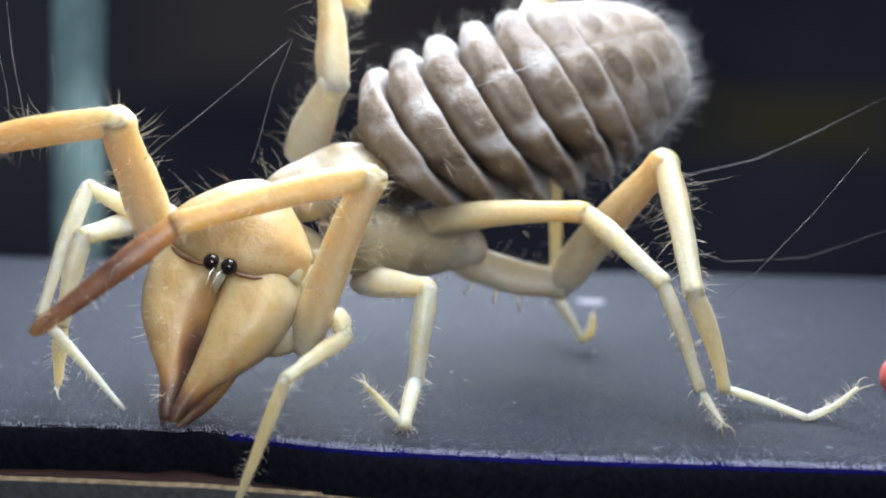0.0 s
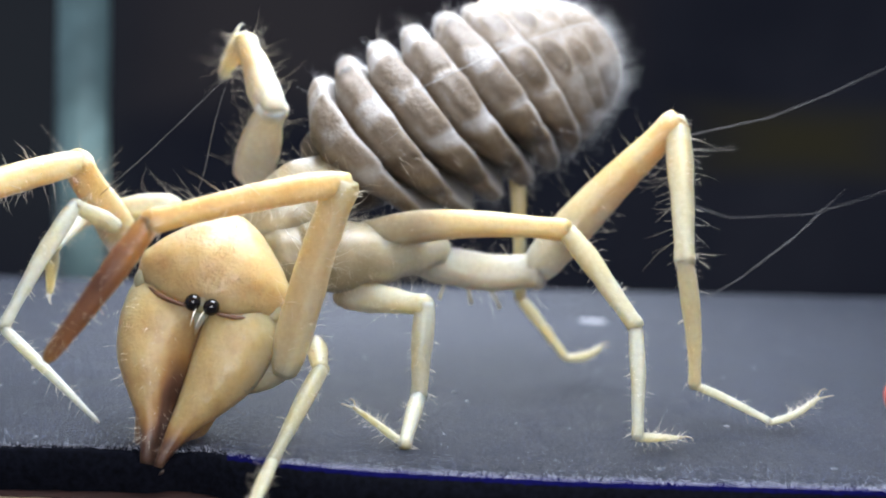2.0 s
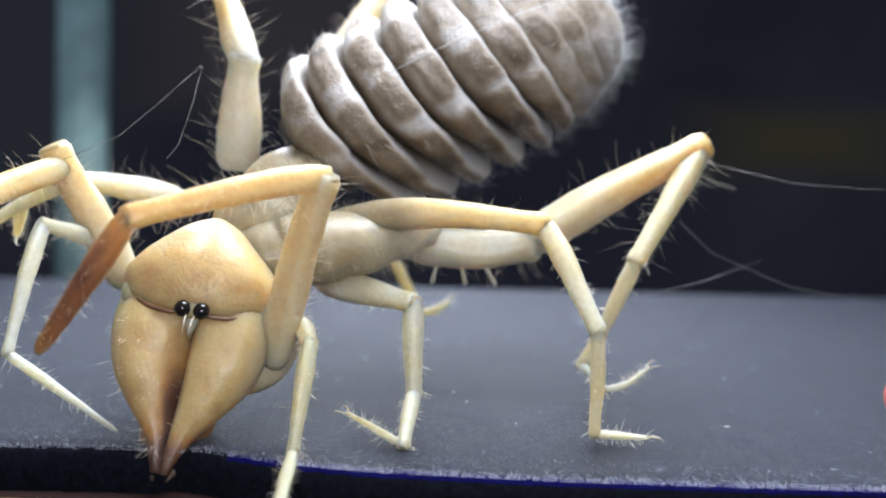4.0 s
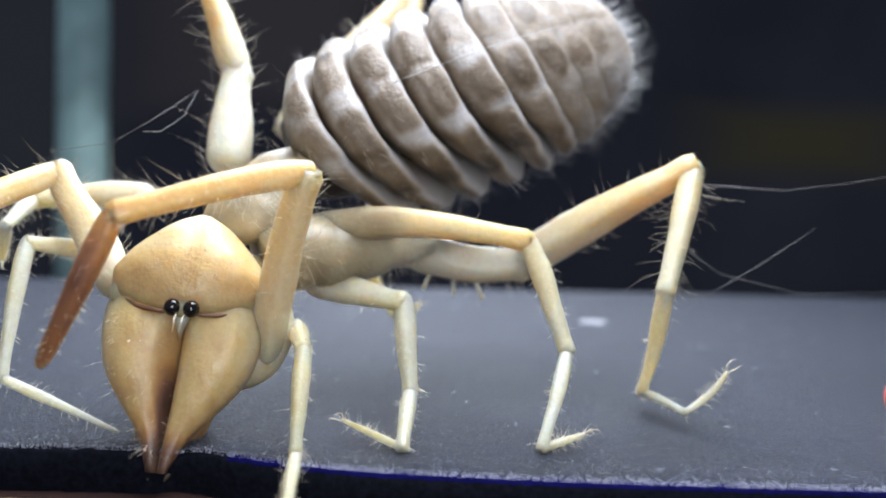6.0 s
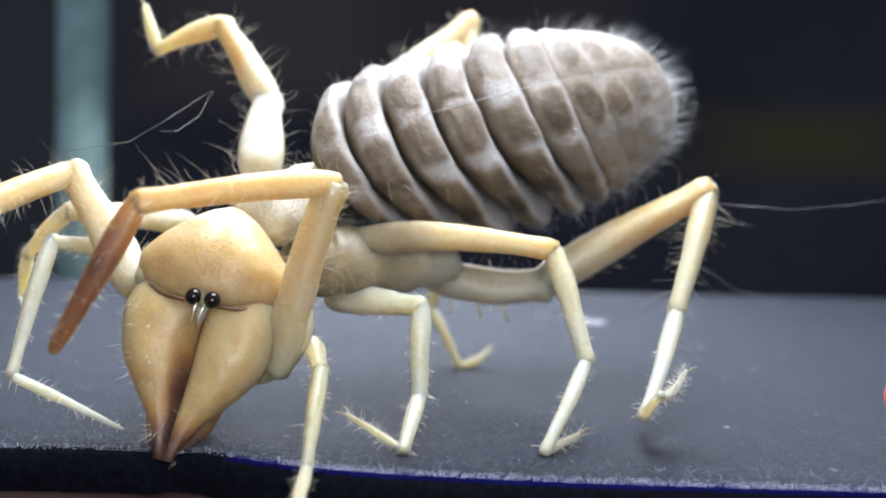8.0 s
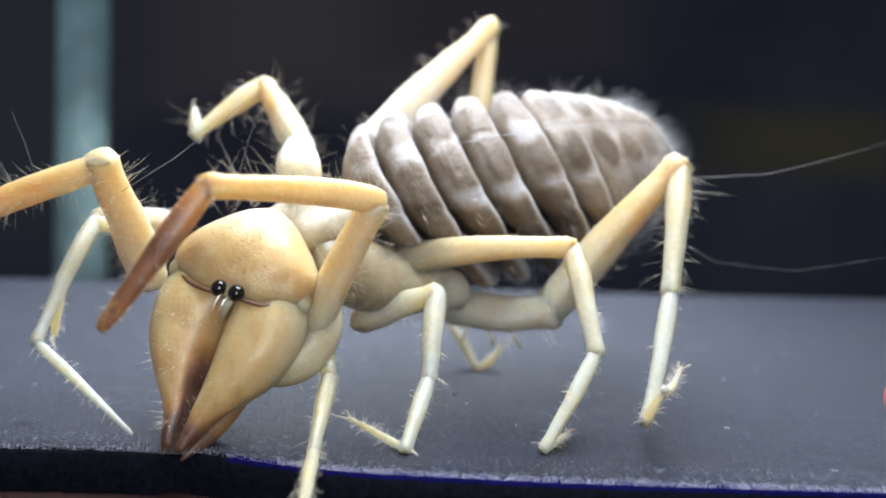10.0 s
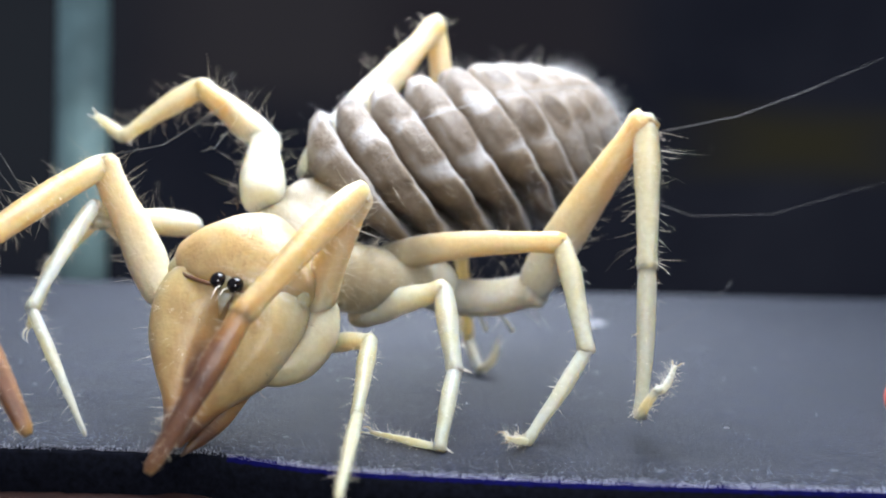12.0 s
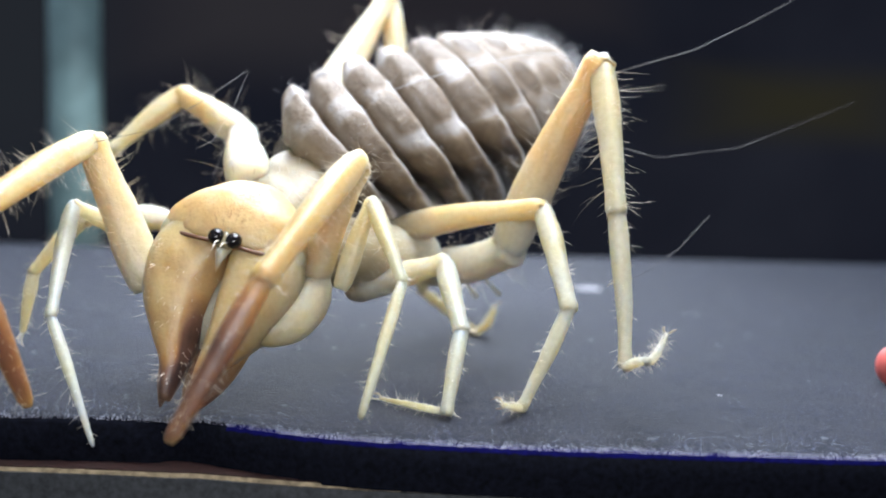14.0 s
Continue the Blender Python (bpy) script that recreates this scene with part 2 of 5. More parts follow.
def build_fibres():
    roots = []
    for _ in range(4200):
        x = rng.uniform(-30, 30) if rng.random() < 0.5 else rng.uniform(-9, 28)
        off = abs(rng.gauss(0, 0.3)) - 0.08
        p = Vector((x, edge_y(x) + 0.12 + off, -0.24 * math.exp(-off * 1.1)))
        roots.append((p, Vector((rng.gauss(0, 0.5), rng.gauss(-0.4, 0.5), 1)), rng.uniform(0.03, 0.14), rng.uniform(0.010, 0.022), wander(0.15)))
    for _ in range(3600):
        x = rng.uniform(-30, 32)
        off = rng.uniform(0.4, 3.0) if rng.random() < 0.45 else rng.uniform(3, 16)
        p = Vector((x, edge_y(x) + off, -0.1 * math.exp(-off)))
        roots.append((p, Vector((rng.gauss(0, 0.9), rng.gauss(-0.3, 0.9), 0.5)), rng.uniform(0.03, 0.08), rng.uniform(0.007, 0.014), wander(0.2)))
    tagged(hairs("mat_fibres", roots, FIBRE, None, "short fibres along the mat edge, painted bright for sparkle"), category="fibres", kind="stuff")


build_fibres()


def strip(name, material, offset, z0, z1, depth, label):
    bm = bmesh.new()
    xs = [-140, -70, -40] + [-30 + 0.8 * i for i in range(76)] + [40, 70, 140]
    cols = []
    for x in xs:
        e = edge_y(x) * 0.3 + 0.7 * (41.5 - 0.045 * x) + offset
        w = 0.05 * noise.noise((x * 1.3, 5, z0))
        cols.append([bm.verts.new(q) for q in ((x, e + depth, z1 + w), (x, e, z1 + w), (x, e, z0), (x, e + depth, z0))])
    for a, b in zip(cols, cols[1:]):
        for k in range(3):
            bm.faces.new((a[k], b[k], b[k + 1], a[k + 1]))
    ob = finish(name, bm, material, smooth=False)
    return tagged(ob, label, "board", kind="structure")


strip("trim_board_edge", BOARD_EDGE, -0.45, -3.12, -2.88, 5, "thin tan edge of a board under the mat")
strip("trim_red_line", RED_LINE, -0.40, -2.88, -2.80, 4, "thin dark red line along the board")
strip("trim_board", BOARD, -0.55, -4.9, -3.13, 6, "dark grey board edge under the mat")
strip("trim_base", MAT_SIDE, -0.75, -30, -4.92, 8, "black base under the board")


def build_room():
    bm = bmesh.new()
    quad = [bm.verts.new(q) for q in ((-900, 0, -500), (900, 0, -500), (900, 0, 700), (-900, 0, 700))]
    bm.faces.new(quad)
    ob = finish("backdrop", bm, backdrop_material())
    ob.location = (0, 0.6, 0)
    tagged(ob, "glowing flat sheet for the dark, out-of-focus room behind the tank", "backdrop", kind="structure")
    post = bmesh.new()
    outline = [(-144 + 9.5 * math.cos(math.pi * i / 8), 300 + 9.5 * math.sin(math.pi * i / 8)) for i in range(16)]
    rows = [[post.verts.new((x, y, z)) for x, y in outline] for z in (-30, 40, 90, 320)]
    for a, b in zip(rows, rows[1:]):
        for k in range(len(a)):
            m = (k + 1) % len(a)
            post.faces.new((a[k], a[m], b[m], b[k]))
    post.faces.new(rows[0]), post.faces.new(rows[-1])
    tagged(finish("glass_post", post, GLASS_POST), "green glass corner edge of the tank", "glass edge")
    table = bmesh.new()
    bmesh.ops.create_cube(table, size=1, matrix=Matrix.Translation((0, 180, -34)) @ Matrix.Diagonal((900, 600, 8, 1)))
    tagged(finish("ground", table, BOARD, smooth=False), "dark table top under the tank", "table top", kind="structure")
    bead = ellipsoid((34.25, 55.5, 1.45), (1.0, 1.0, 1.45), 0.5)
    tagged(finish("red_bead", bead, RED), "small red plastic bead on the mat", "bead")


build_room()

# ---- the camel spider ----
spider = tagged(new("camel_spider"), "pale yellow camel spider with grey banded abdomen biting the mat", "camel spider")


def segment(name, length, ra, rb, pa, pb, parent=spider, bulge=0.08, n=20, flat=0.92, sag=0.03, bristles=40, blen=(0.5, 1.4), hair=None, tip=False, mid=None, lead=0.0, grey=0.0):
    """A limb joint along +x, from a round socket to a slightly swollen end."""
    base = (0.70, 0.95) if name == "palp_femur" else (0.72, 0.98)
    stops = [(0.0, ra * base[0], pa), (0.07, ra * base[1], pa), (0.30, ra * (1 + bulge), pa + (pb - pa) * 0.25), (0.62, (ra * 0.45 + rb * 0.55) * (1 + bulge * 0.4), pa + (pb - pa) * 0.8), (0.88, rb * (0.97 if not tip else 0.92), pb), (0.955, rb * (1.06 if not tip else 0.8), min(1, pb + 0.05)), (1.0, rb * (0.86 if not tip else 0.45), pb + 0.03)]
    if mid is not None:
        stops = [(q, r, p + (mid - p) * (0.0 if q in (0.0, 1.0) else 0.1 if q < 0.2 else 0.5 if q < 0.4 else 1.0 if q < 0.9 else 0.5)) for q, r, p in stops]
    vals = curve_of(stops, 26)
    pts = [(-ra * 0.45 - lead + s * (length + lead + ra * 0.45 + rb * (0.4 if not tip else 0.0)), 0, sag * length * math.sin(math.pi * s)) for s, r, p in vals]
    bm = tube(pts, [v[1] for v in vals], [v[2] for v in vals], n, flat)
    # keeled, slightly squared and uneven rather than turned on a lathe
    phase, lay_p = rng.uniform(0, 50), bm.verts.layers.float["pigment"]
    for v in bm.verts:
        a = math.atan2(v.co.z - sag * length * math.sin(math.pi * max(0.0, min(1.0, v.co.x / length))), v.co.y)
        f = v.co.x / length
        swell = 1 + 0.045 * math.cos(4 * a + 0.6) + 0.05 * max(0.0, math.sin(a)) ** 6 + 0.055 * noise.noise((f * 5, phase, math.cos(a))) + 0.03 * noise.noise((f * 17, phase, a))
        mid_z = sag * length * math.sin(math.pi * max(0.0, min(1.0, f)))
        v.co.y, v.co.z = v.co.y * swell, mid_z + (v.co.z - mid_z) * swell
        v.co.y += 0.16 * ra * math.sin(math.pi * max(0.0, min(1.0, f))) * noise.noise((f * 2.2, phase, 3))
        v[lay_p] = v[lay_p] + 0.05 * noise.noise((f * 8, phase, a)) + (0.05 if math.sin(a) > 0.55 and pb > 0.25 else 0.0)
    if grey:
        lay = bm.verts.layers.float.new("grey")
        for v in bm.verts:
            f = max(0.0, min(1.0, (grey - v.co.x / length) / 0.22 + 0.5))
            v[lay] = f * f * (3 - 2 * f) * 0.9
    ob = part(name, bm, CUTICLE, parent)
    if not tip:
        band = tube([(length + rb * 0.05, 0, 0), (length + rb * 0.14, 0, 0), (length + rb * 0.30, 0, 0), (length + rb * 0.38, 0, 0)], [rb * 0.84, rb * 0.955, rb * 0.93, rb * 0.76], min(0.75, pb + 0.16), n, flat)
        part("joint_collar", band, CUTICLE, ob, "slightly darker joint collar")
    roots = []
    for _ in range(bristles):
        s = rng.random() ** 0.9
        k = min(25, int(s * 25))
        a = rng.uniform(0, 2 * math.pi)
        out = Vector((0, math.cos(a), math.sin(a)))
        p = Vector(pts[k]) + out * vals[k][1] * 0.93
        roots.append((p, out + Vector((rng.uniform(0.1, 0.9), 0, 0)), blen[0] * 0.7 + (blen[1] - blen[0] * 0.7) * rng.random() ** 2.2, rng.uniform(0.008, 0.016), wander(0.2)))
    for k in range(3 if name == "palp_tarsus" else 9 if name.startswith("palp") else 7 if ra > 0.75 else 0):
        a = rng.uniform(-0.4, math.pi + 0.4)
        out = Vector((0, math.cos(a), math.sin(a)))
        p = Vector((length * rng.uniform(0.1, 0.95), 0, 0)) + out * rb * 0.9
        roots.append((p, out + Vector((rng.uniform(-0.2, 0.6), 0, 0)), rng.uniform(1.5, 2.2) if tip else rng.uniform(1.5, 4.0), rng.uniform(0.006, 0.010), wander(0.14)))
    for k in range(0 if tip else 7):
        a = rng.uniform(math.pi, 2 * math.pi)
        out = Vector((0, math.cos(a), math.sin(a)))
        p = Vector((length * rng.choice((0.98, 0.97, 0.7, 0.45)), 0, 0)) + out * rb * 0.95
        roots.append((p, out + Vector((rng.uniform(0.3, 0.9), 0, 0)), rng.uniform(0.45, 0.8), 0.024, wander(0.1)))
    if roots:
        hairs("setae", roots, hair or SETA_GOLD, ob, "fine bristles")
    return ob


def claws(tarsus, length, size=0.95):
    for s in (-1, 1):
        pts = [(length - 0.05, 0.12 * s, 0), (length + 0.35 * size, 0.3 * s, 0.12 * size), (length + 0.8 * size, 0.36 * s, 0.02), (length + 1.05 * size, 0.28 * s, -0.28 * size)]
        part("claw", tube(pts, [0.06, 0.05, 0.035, 0.010], [0.34, 0.5, 0.66, 0.8], 8), CUTICLE, tarsus, "thin brown hooked claw")


LIMB = {}
LIMB_PLANS = {
    "palp_right": (("palp_femur", 1.08, 1.02, 0.16, 0.26), ("palp_tibia", 0.82, 0.70, 0.33, 0.43), ("palp_tarsus", 0.68, 0.50, 0.60, 0.64)),
    "palp_left": (("palp_femur", 1.25, 1.0, 0.14, 0.28), ("palp_tibia", 0.86, 0.74, 0.30, 0.44), ("palp_tarsus", 0.70, 0.52, 0.56, 0.60)),
    "leg_one_right": (("leg_femur", 0.62, 0.50, 0.20, 0.24), ("leg_tibia", 0.50, 0.36, 0.24, 0.22), ("leg_tarsus", 0.36, 0.26, 0.22, 0.28)),
    "leg_one_left": (("leg_femur", 0.62, 0.50, 0.10, 0.12), ("leg_tibia", 0.50, 0.34, 0.10, 0.08), ("leg_tarsus", 0.30, 0.16, 0.10, 0.18)),
    "leg_two_right": (("leg_femur", 1.02, 0.74, 0.02, 0.14), ("leg_tibia", 0.66, 0.54, 0.10, 0.06), ("leg_metatarsus", 0.47, 0.39, 0.06, 0.12), ("leg_tarsus", 0.23, 0.16, 0.24, 0.40)),
    "leg_two_left": (("leg_femur", 0.90, 0.66, 0.04, 0.12), ("leg_tibia", 0.58, 0.45, 0.10, 0.10), ("leg_tarsus", 0.42, 0.28, 0.10, 0.25)),
    "leg_three_right": (("leg_femur", 1.08, 0.76, 0.04, 0.32), ("leg_tibia", 0.72, 0.58, 0.22, 0.10), ("leg_metatarsus", 0.47, 0.37, 0.08, 0.12), ("leg_tarsus", 0.25, 0.17, 0.16, 0.26)),
    "leg_three_left": (("leg_coxa", 1.6, 1.20, 0.0, 0.02), ("leg_femur", 1.10, 0.86, 0.04, 0.28), ("leg_tibia", 0.78, 0.52, 0.26, 0.16), ("leg_tarsus", 0.46, 0.32, 0.16, 0.20)),
    "leg_four_right": (("leg_coxa", 1.45, 1.40, 0.02, 0.04), ("leg_femur", 1.40, 1.08, 0.08, 0.38), ("leg_tibia", 0.82, 0.66, 0.28, 0.14), ("leg_metatarsus", 0.60, 0.44, 0.05, 0.06), ("leg_tarsus", 0.30, 0.25, 0.12, 0.10), ("leg_foot", 0.24, 0.18, 0.14, 0.22)),
    "leg_four_left": (("leg_femur", 1.7, 1.08, 0.0, 0.30), ("leg_tibia", 0.98, 0.55, 0.26, 0.14), ("leg_tarsus", 0.48, 0.38, 0.14, 0.16), ("leg_foot", 0.36, 0.26, 0.16, 0.24)),
}
LENGTHS = {
    "palp_right": (11.64, 11.02, 8.81),
    "leg_one_right": (5.60, 6.40, 8.60),
    "leg_two_right": (7.55, 5.88, 5.40, 5.28),
    "leg_three_right": (14.80, 7.60, 7.00, 3.20),
    "leg_four_right": (7.50, 14.60, 10.80, 9.60, 5.20, 4.00),
    "palp_left": (9.60, 12.50, 10.50),
    "leg_one_left": (3.83, 8.77, 8.33),
    "leg_two_left": (8.50, 5.50, 4.50),
    "leg_three_left": (7.60, 7.00, 7.00, 3.60),
    "leg_four_left": (21.00, 30.00, 6.30, 3.20),
}


def build_limbs():
    for limb, plan in LIMB_PLANS.items():
        LIMB[limb] = []
        far = "four" in limb or limb == "leg_three_left"
        for i, (name, ra, rb, pa, pb) in enumerate(plan):
            last = i == len(plan) - 1
            length = LENGTHS[limb][i]
            palp = "palp" in limb
            count = 80 if limb == 'leg_three_left' else 120 if far and ra > 0.6 else 150 if palp else 95
            blen = (0.7, 2.6) if far and ra > 0.6 else (0.3, 0.9) if name == "palp_tarsus" else (0.6, 2.2) if palp else (0.3, 0.85)
            grey = {"leg_three_right": 0.42, "leg_two_right": 0.14}.get(limb, 0.0) if i == 0 else 0.0
            mid = {"palp_right": 0.85, "palp_left": 0.78}.get(limb) if name == "palp_tarsus" else None
            lead = 2.2 if name == "leg_coxa" and "four" in limb else {"palp_right": 0.5, "leg_three_right": 0.8}.get(limb, 0.0) if i == 0 else 0.0
            sag = 0.0 if last else 0.02
            if last and "four" in limb:
                sag = -0.14
            elif limb == "leg_three_right" and i == 0:
                sag = 0.07
            elif limb == "leg_four_right" and i == 0:
                sag = -0.13
            ob = segment(name, length, ra, rb, pa, pb, bristles=count, blen=blen, tip=last, flat=0.95, grey=grey, mid=mid, lead=lead, sag=sag)
            if last and not palp and "one" not in limb:
                claws(ob, length)
                tuft = []
                for _ in range(46):
                    out = Vector((rng.uniform(-0.2, 1.0), rng.gauss(0, 1), rng.gauss(0, 1)))
                    tuft.append((Vector((length * rng.uniform(0.35, 1.0), 0, 0)), out, rng.uniform(0.35, 0.95), 0.010, wander(0.25)))
                hairs("foot_tuft", tuft, SETA_GOLD, ob, "pale hairs round the foot")
            LIMB[limb].append(ob)


build_limbs()


def build_head():
    """The shield behind the eyes, with the two jaws, the eyes and the cheeks under it."""
    stops = [(0.0, 0.26, 4.30, 1.70, -2.1, 0.50), (0.06, 0.08, 4.62, 2.08, -2.1, 0.47), (0.2, -1.1, 4.74, 2.5, -2.1, 0.45), (0.45, -2.9, 4.05, 2.75, -2.2, 0.43), (0.7, -4.5, 2.9, 2.4, -2.5, 0.38), (0.9, -5.7, 1.6, 1.6, -2.9, 0.35), (1.0, -6.3, 0.5, 0.6, -3.1, 0.38)]
    rings = [(Vector((0, y, cz)), Vector((w, 0, 0)), Vector((0, 0, rz)), pg, 48) for s, y, w, rz, cz, pg in curve_of(stops, 30)]
    bm = loft(rings)
    v_tint = bm.verts.layers.float["pigment"]
    for v in bm.verts:
        x, y, z = v.co
        v.co.y -= 0.80 * (x / 4.4) ** 2 * max(0.0, min(1.0, (y + 5) / 4))
        groove = math.exp(-((abs(x) - (2.9 + 0.25 * (y + 1))) / 0.22) ** 2) * max(0, min(1, (y + 2.4) / 1.2)) * (z > -1.6)
        crown = max(0.0, min(1.0, (-y - 0.6) / 1.5)) * (z > -2.2)
        v.co.z -= 0.16 * groove + 0.16 * crown * math.exp(-(x / 0.5) ** 2) - 0.10 * noise.noise((x * 0.7, y * 0.7, 2)) - 0.04 * noise.noise((x * 2.2, y * 2.2, 5))
        v[v_tint] = v[v_tint] + 0.07 * noise.noise((x * 0.9, y * 0.9, 8)) - 0.05 * crown * math.exp(-((x - 1.6) / 1.2) ** 2)
    head = part("head_shield", bm, CUTICLE, spider, "smooth orange-tan head shield")
    # dark seam along the shield's front rim
    for s in (-1, 1):
        pts = [(0.5 * s, 0.18, -0.06), (1.2 * s, 0.27, -0.05), (2.0 * s, 0.22, -0.18), (2.7 * s, 0.08, -0.42), (3.3 * s, -0.18, -0.74), (3.9 * s, -0.52, -1.20)]
        part("rim_seam", tube(pts, [0.10, 0.13, 0.14, 0.14, 0.12, 0.04], 0.8, 8), SEAM_BROWN, head, "dark brown seam")
        part("eye", ellipsoid((0.55 * s, 0.0, 0.16), (0.49, 0.52, 0.46), 1.0, 22, 14), EYE_BLACK, head, "glossy black round eye")
        part("cheek_lobe", ellipsoid((3.95 * s, -0.75, -1.62), (0.70, 0.85, 0.62), 0.36, 20, 14), CUTICLE, head, "glossy rounded lobe")
        part("eye_seta", tube([(0.25 * s, 0.35, 0.3), (0.22 * s, 0.7, 0.75), (0.16 * s, 1.5, 0.95)], [0.05, 0.04, 0.01], 0.5, 6), SETA_GOLD, head)
    part("eye_mound", ellipsoid((0, -0.1, -0.12), (1.05, 0.62, 0.42), 0.48, 20, 12), CUTICLE, head)
    wedge = tube([(0, 0.2, -0.45), (0, 0.7, -0.36), (0, 1.2, -0.5), (0, 1.8, -0.85)], [0.52, 0.42, 0.22, 0.04], [0.25, 0.25, 0.3, 0.5], 12, 0.6)
    part("brow_plate", wedge, CUTICLE, head, "pale yellow wedge between the jaws")
    jaws = []
    for s in (-1, 1):
        plan = ((0.0, -1.2, 4.1, 0.3, 1.9, -0.8, 0.43), (0.09, 0.1, 4.66, 0.10, 2.4, -0.22, 0.44), (0.20, 1.3, 4.82, 0.08, 2.6, 0.06, 0.45), (0.34, 2.9, 4.55, 0.08, 2.6, 0.20, 0.46), (0.46, 4.2, 4.05, 0.08, 2.35, 0.18, 0.47), (0.57, 5.3, 3.3, 0.07, 2.0, 0.10, 0.49), (0.66, 6.3, 2.45, 0.06, 1.5, 0.0, 0.50), (0.75, 7.1, 1.72, 0.05, 1.15, 0.0, 0.60), (0.84, 7.9, 1.22, 0.05, 0.92, 0.0, 0.80), (0.93, 8.7, 0.84, 0.05, 0.6, 0.05, 0.93), (1.0, 9.5, 0.50, 0.05, 0.16, 0.1, 0.95))
        # one jaw a little darker: light from the side, put into the pigment
        stops = [(q, (o + (i - (0.28 if s > 0 else 0.04)) ) / 2 * s, y, top - rz - (0.12 if s > 0 else 0.0), (o - i + (0.28 if s > 0 else 0.04)) / 2, rz, pg - (0.01 if s > 0 else 0.05)) for q, y, o, i, rz, top, pg in plan]
        vals = curve_of(stops, 34)
        rings = []
        for q, x, y, z, rx, rz, pg in vals:
            # brown beside the slot, deepened in the tint by the slot's shade
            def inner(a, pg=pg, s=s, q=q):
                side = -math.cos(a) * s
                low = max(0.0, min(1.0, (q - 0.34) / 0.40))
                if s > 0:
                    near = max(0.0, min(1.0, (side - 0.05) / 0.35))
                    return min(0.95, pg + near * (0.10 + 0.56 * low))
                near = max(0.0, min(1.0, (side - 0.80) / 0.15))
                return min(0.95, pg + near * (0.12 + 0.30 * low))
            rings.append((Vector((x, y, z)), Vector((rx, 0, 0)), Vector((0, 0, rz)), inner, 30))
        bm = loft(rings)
        bm.verts.ensure_lookup_table()
        for m, v in enumerate(bm.verts):
            row = vals[min(m // 30, len(vals) - 1)]
            c = (v.co.x - row[1]) / row[4]
            if c * s < 0:
                v.co.x = row[1] - s * row[4] * abs(c) ** 0.45
            d = (v.co.z - row[3]) / row[5]
            if d > 0:
                # a flattened face, hollow beside the slot on one side and sharp-edged on the other
                v.co.z = row[3] + row[5] * d ** 0.72
                hollow = max(0.0, min(1.0, (-c * s + 0.1) / 0.6)) * min(1.0, d * 1.5) * max(0.0, min(1.0, row[0] * 4 - 0.3))
                v.co.z -= (0.55 if s > 0 else 0.12) * hollow * min(1.0, row[4] / 1.5)
        v_tint = bm.verts.layers.float["pigment"]
        for v in bm.verts:
            q = v.co.copy()
            v.co.z += 0.09 * noise.noise((q.x * 0.8 + 9 * s, q.y * 0.6, q.z)) + 0.035 * noise.noise((q.x * 2.6, q.y * 1.2, 4))
            # outer edges paler: rim light put into the pigment
            v[v_tint] = v[v_tint] + 0.06 * noise.noise((q.x * 1.4 + 5 * s, q.y * 0.7, 3)) - 0.09 * max(0.0, min(1.0, (abs(q.x) - 3.3) / 1.0))
        bmesh.ops.recalc_face_normals(bm, faces=bm.faces)
        jaw = part("jaw", bm, CUTICLE, head, "bulging orange-tan jaw with a dark tip")
        fang = curve_of([(0.0, 1.7 * s, 5.2, -3.3, 0.9, 0.55), (0.4, 1.25 * s, 7.4, -2.6, 0.75, 0.66), (0.75, 0.8 * s, 8.9, -1.6, 0.48, 0.82), (1.0, 0.38 * s, 10.0, -0.7, 0.06, 0.95)], 16)
        part("fang", tube([(v[1], v[2], v[3]) for v in fang], [v[4] for v in fang], [v[5] for v in fang], 12), CUTICLE, jaw, "dark reddish brown movable fang")
        roots = []
        for _ in range(110):
            v = vals[rng.randrange(4, 31)]
            a = rng.uniform(-0.6, 3.7)
            out = Vector((math.cos(a), 0, math.sin(a)))
            roots.append((Vector((v[1] + v[4] * out.x * 0.97, v[2], v[3] + v[5] * out.z * 0.97)), out + Vector((0, rng.uniform(0.1, 1.0), 0)), rng.uniform(0.25, 1.1), rng.uniform(0.008, 0.015), wander(0.15)))
        hairs("setae", roots, SETA_DARK if s < 0 else SETA_GOLD, jaw, "fine bristles")
        inset = 1.3 if s > 0 else 0.0
        bag = curve_of([(0.0, 5.0 - inset, -2.4, -4.4, 0.3, 0.14), (0.12, 5.05 - inset, -1.6, -4.3, 0.95, 0.14), (0.35, 5.2 - inset, 0.4, -4.0, 1.4, 0.18), (0.62, 4.8 - inset, 2.2, -3.7, 1.35, 0.22), (0.85, 3.7 - inset * 0.6, 3.5, -3.4, 1.05, 0.34), (0.96, 3.1 - inset * 0.4, 4.1, -3.2, 0.55, 0.40), (1.0, 2.8 - inset * 0.3, 4.3, -3.1, 0.15, 0.40)], 26)
        coxa = tube([(v[1] * s, v[2], v[3]) for v in bag], [v[4] for v in bag], [v[5] for v in bag], 20)
        part("cheek", coxa, CUTICLE, head, "pale yellow swollen cheek under the head")
        jaws.append(jaw)
    snout = curve_of([(0.0, 3.5, -3.4, 0.9, 0.7), (0.5, 6.5, -2.7, 0.6, 0.82), (0.85, 8.6, -1.9, 0.34, 0.86), (1.0, 9.3, -1.5, 0.06, 0.86)], 14)
    rostrum = part("rostrum", tube([(0, v[1], v[2]) for v in snout], [v[3] for v in snout], [v[4] for v in snout], 12), CUTICLE, head, "reddish brown hairy mouth between the jaws")
    roots = []
    for _ in range(30):
        v = snout[rng.randrange(6, 14)]
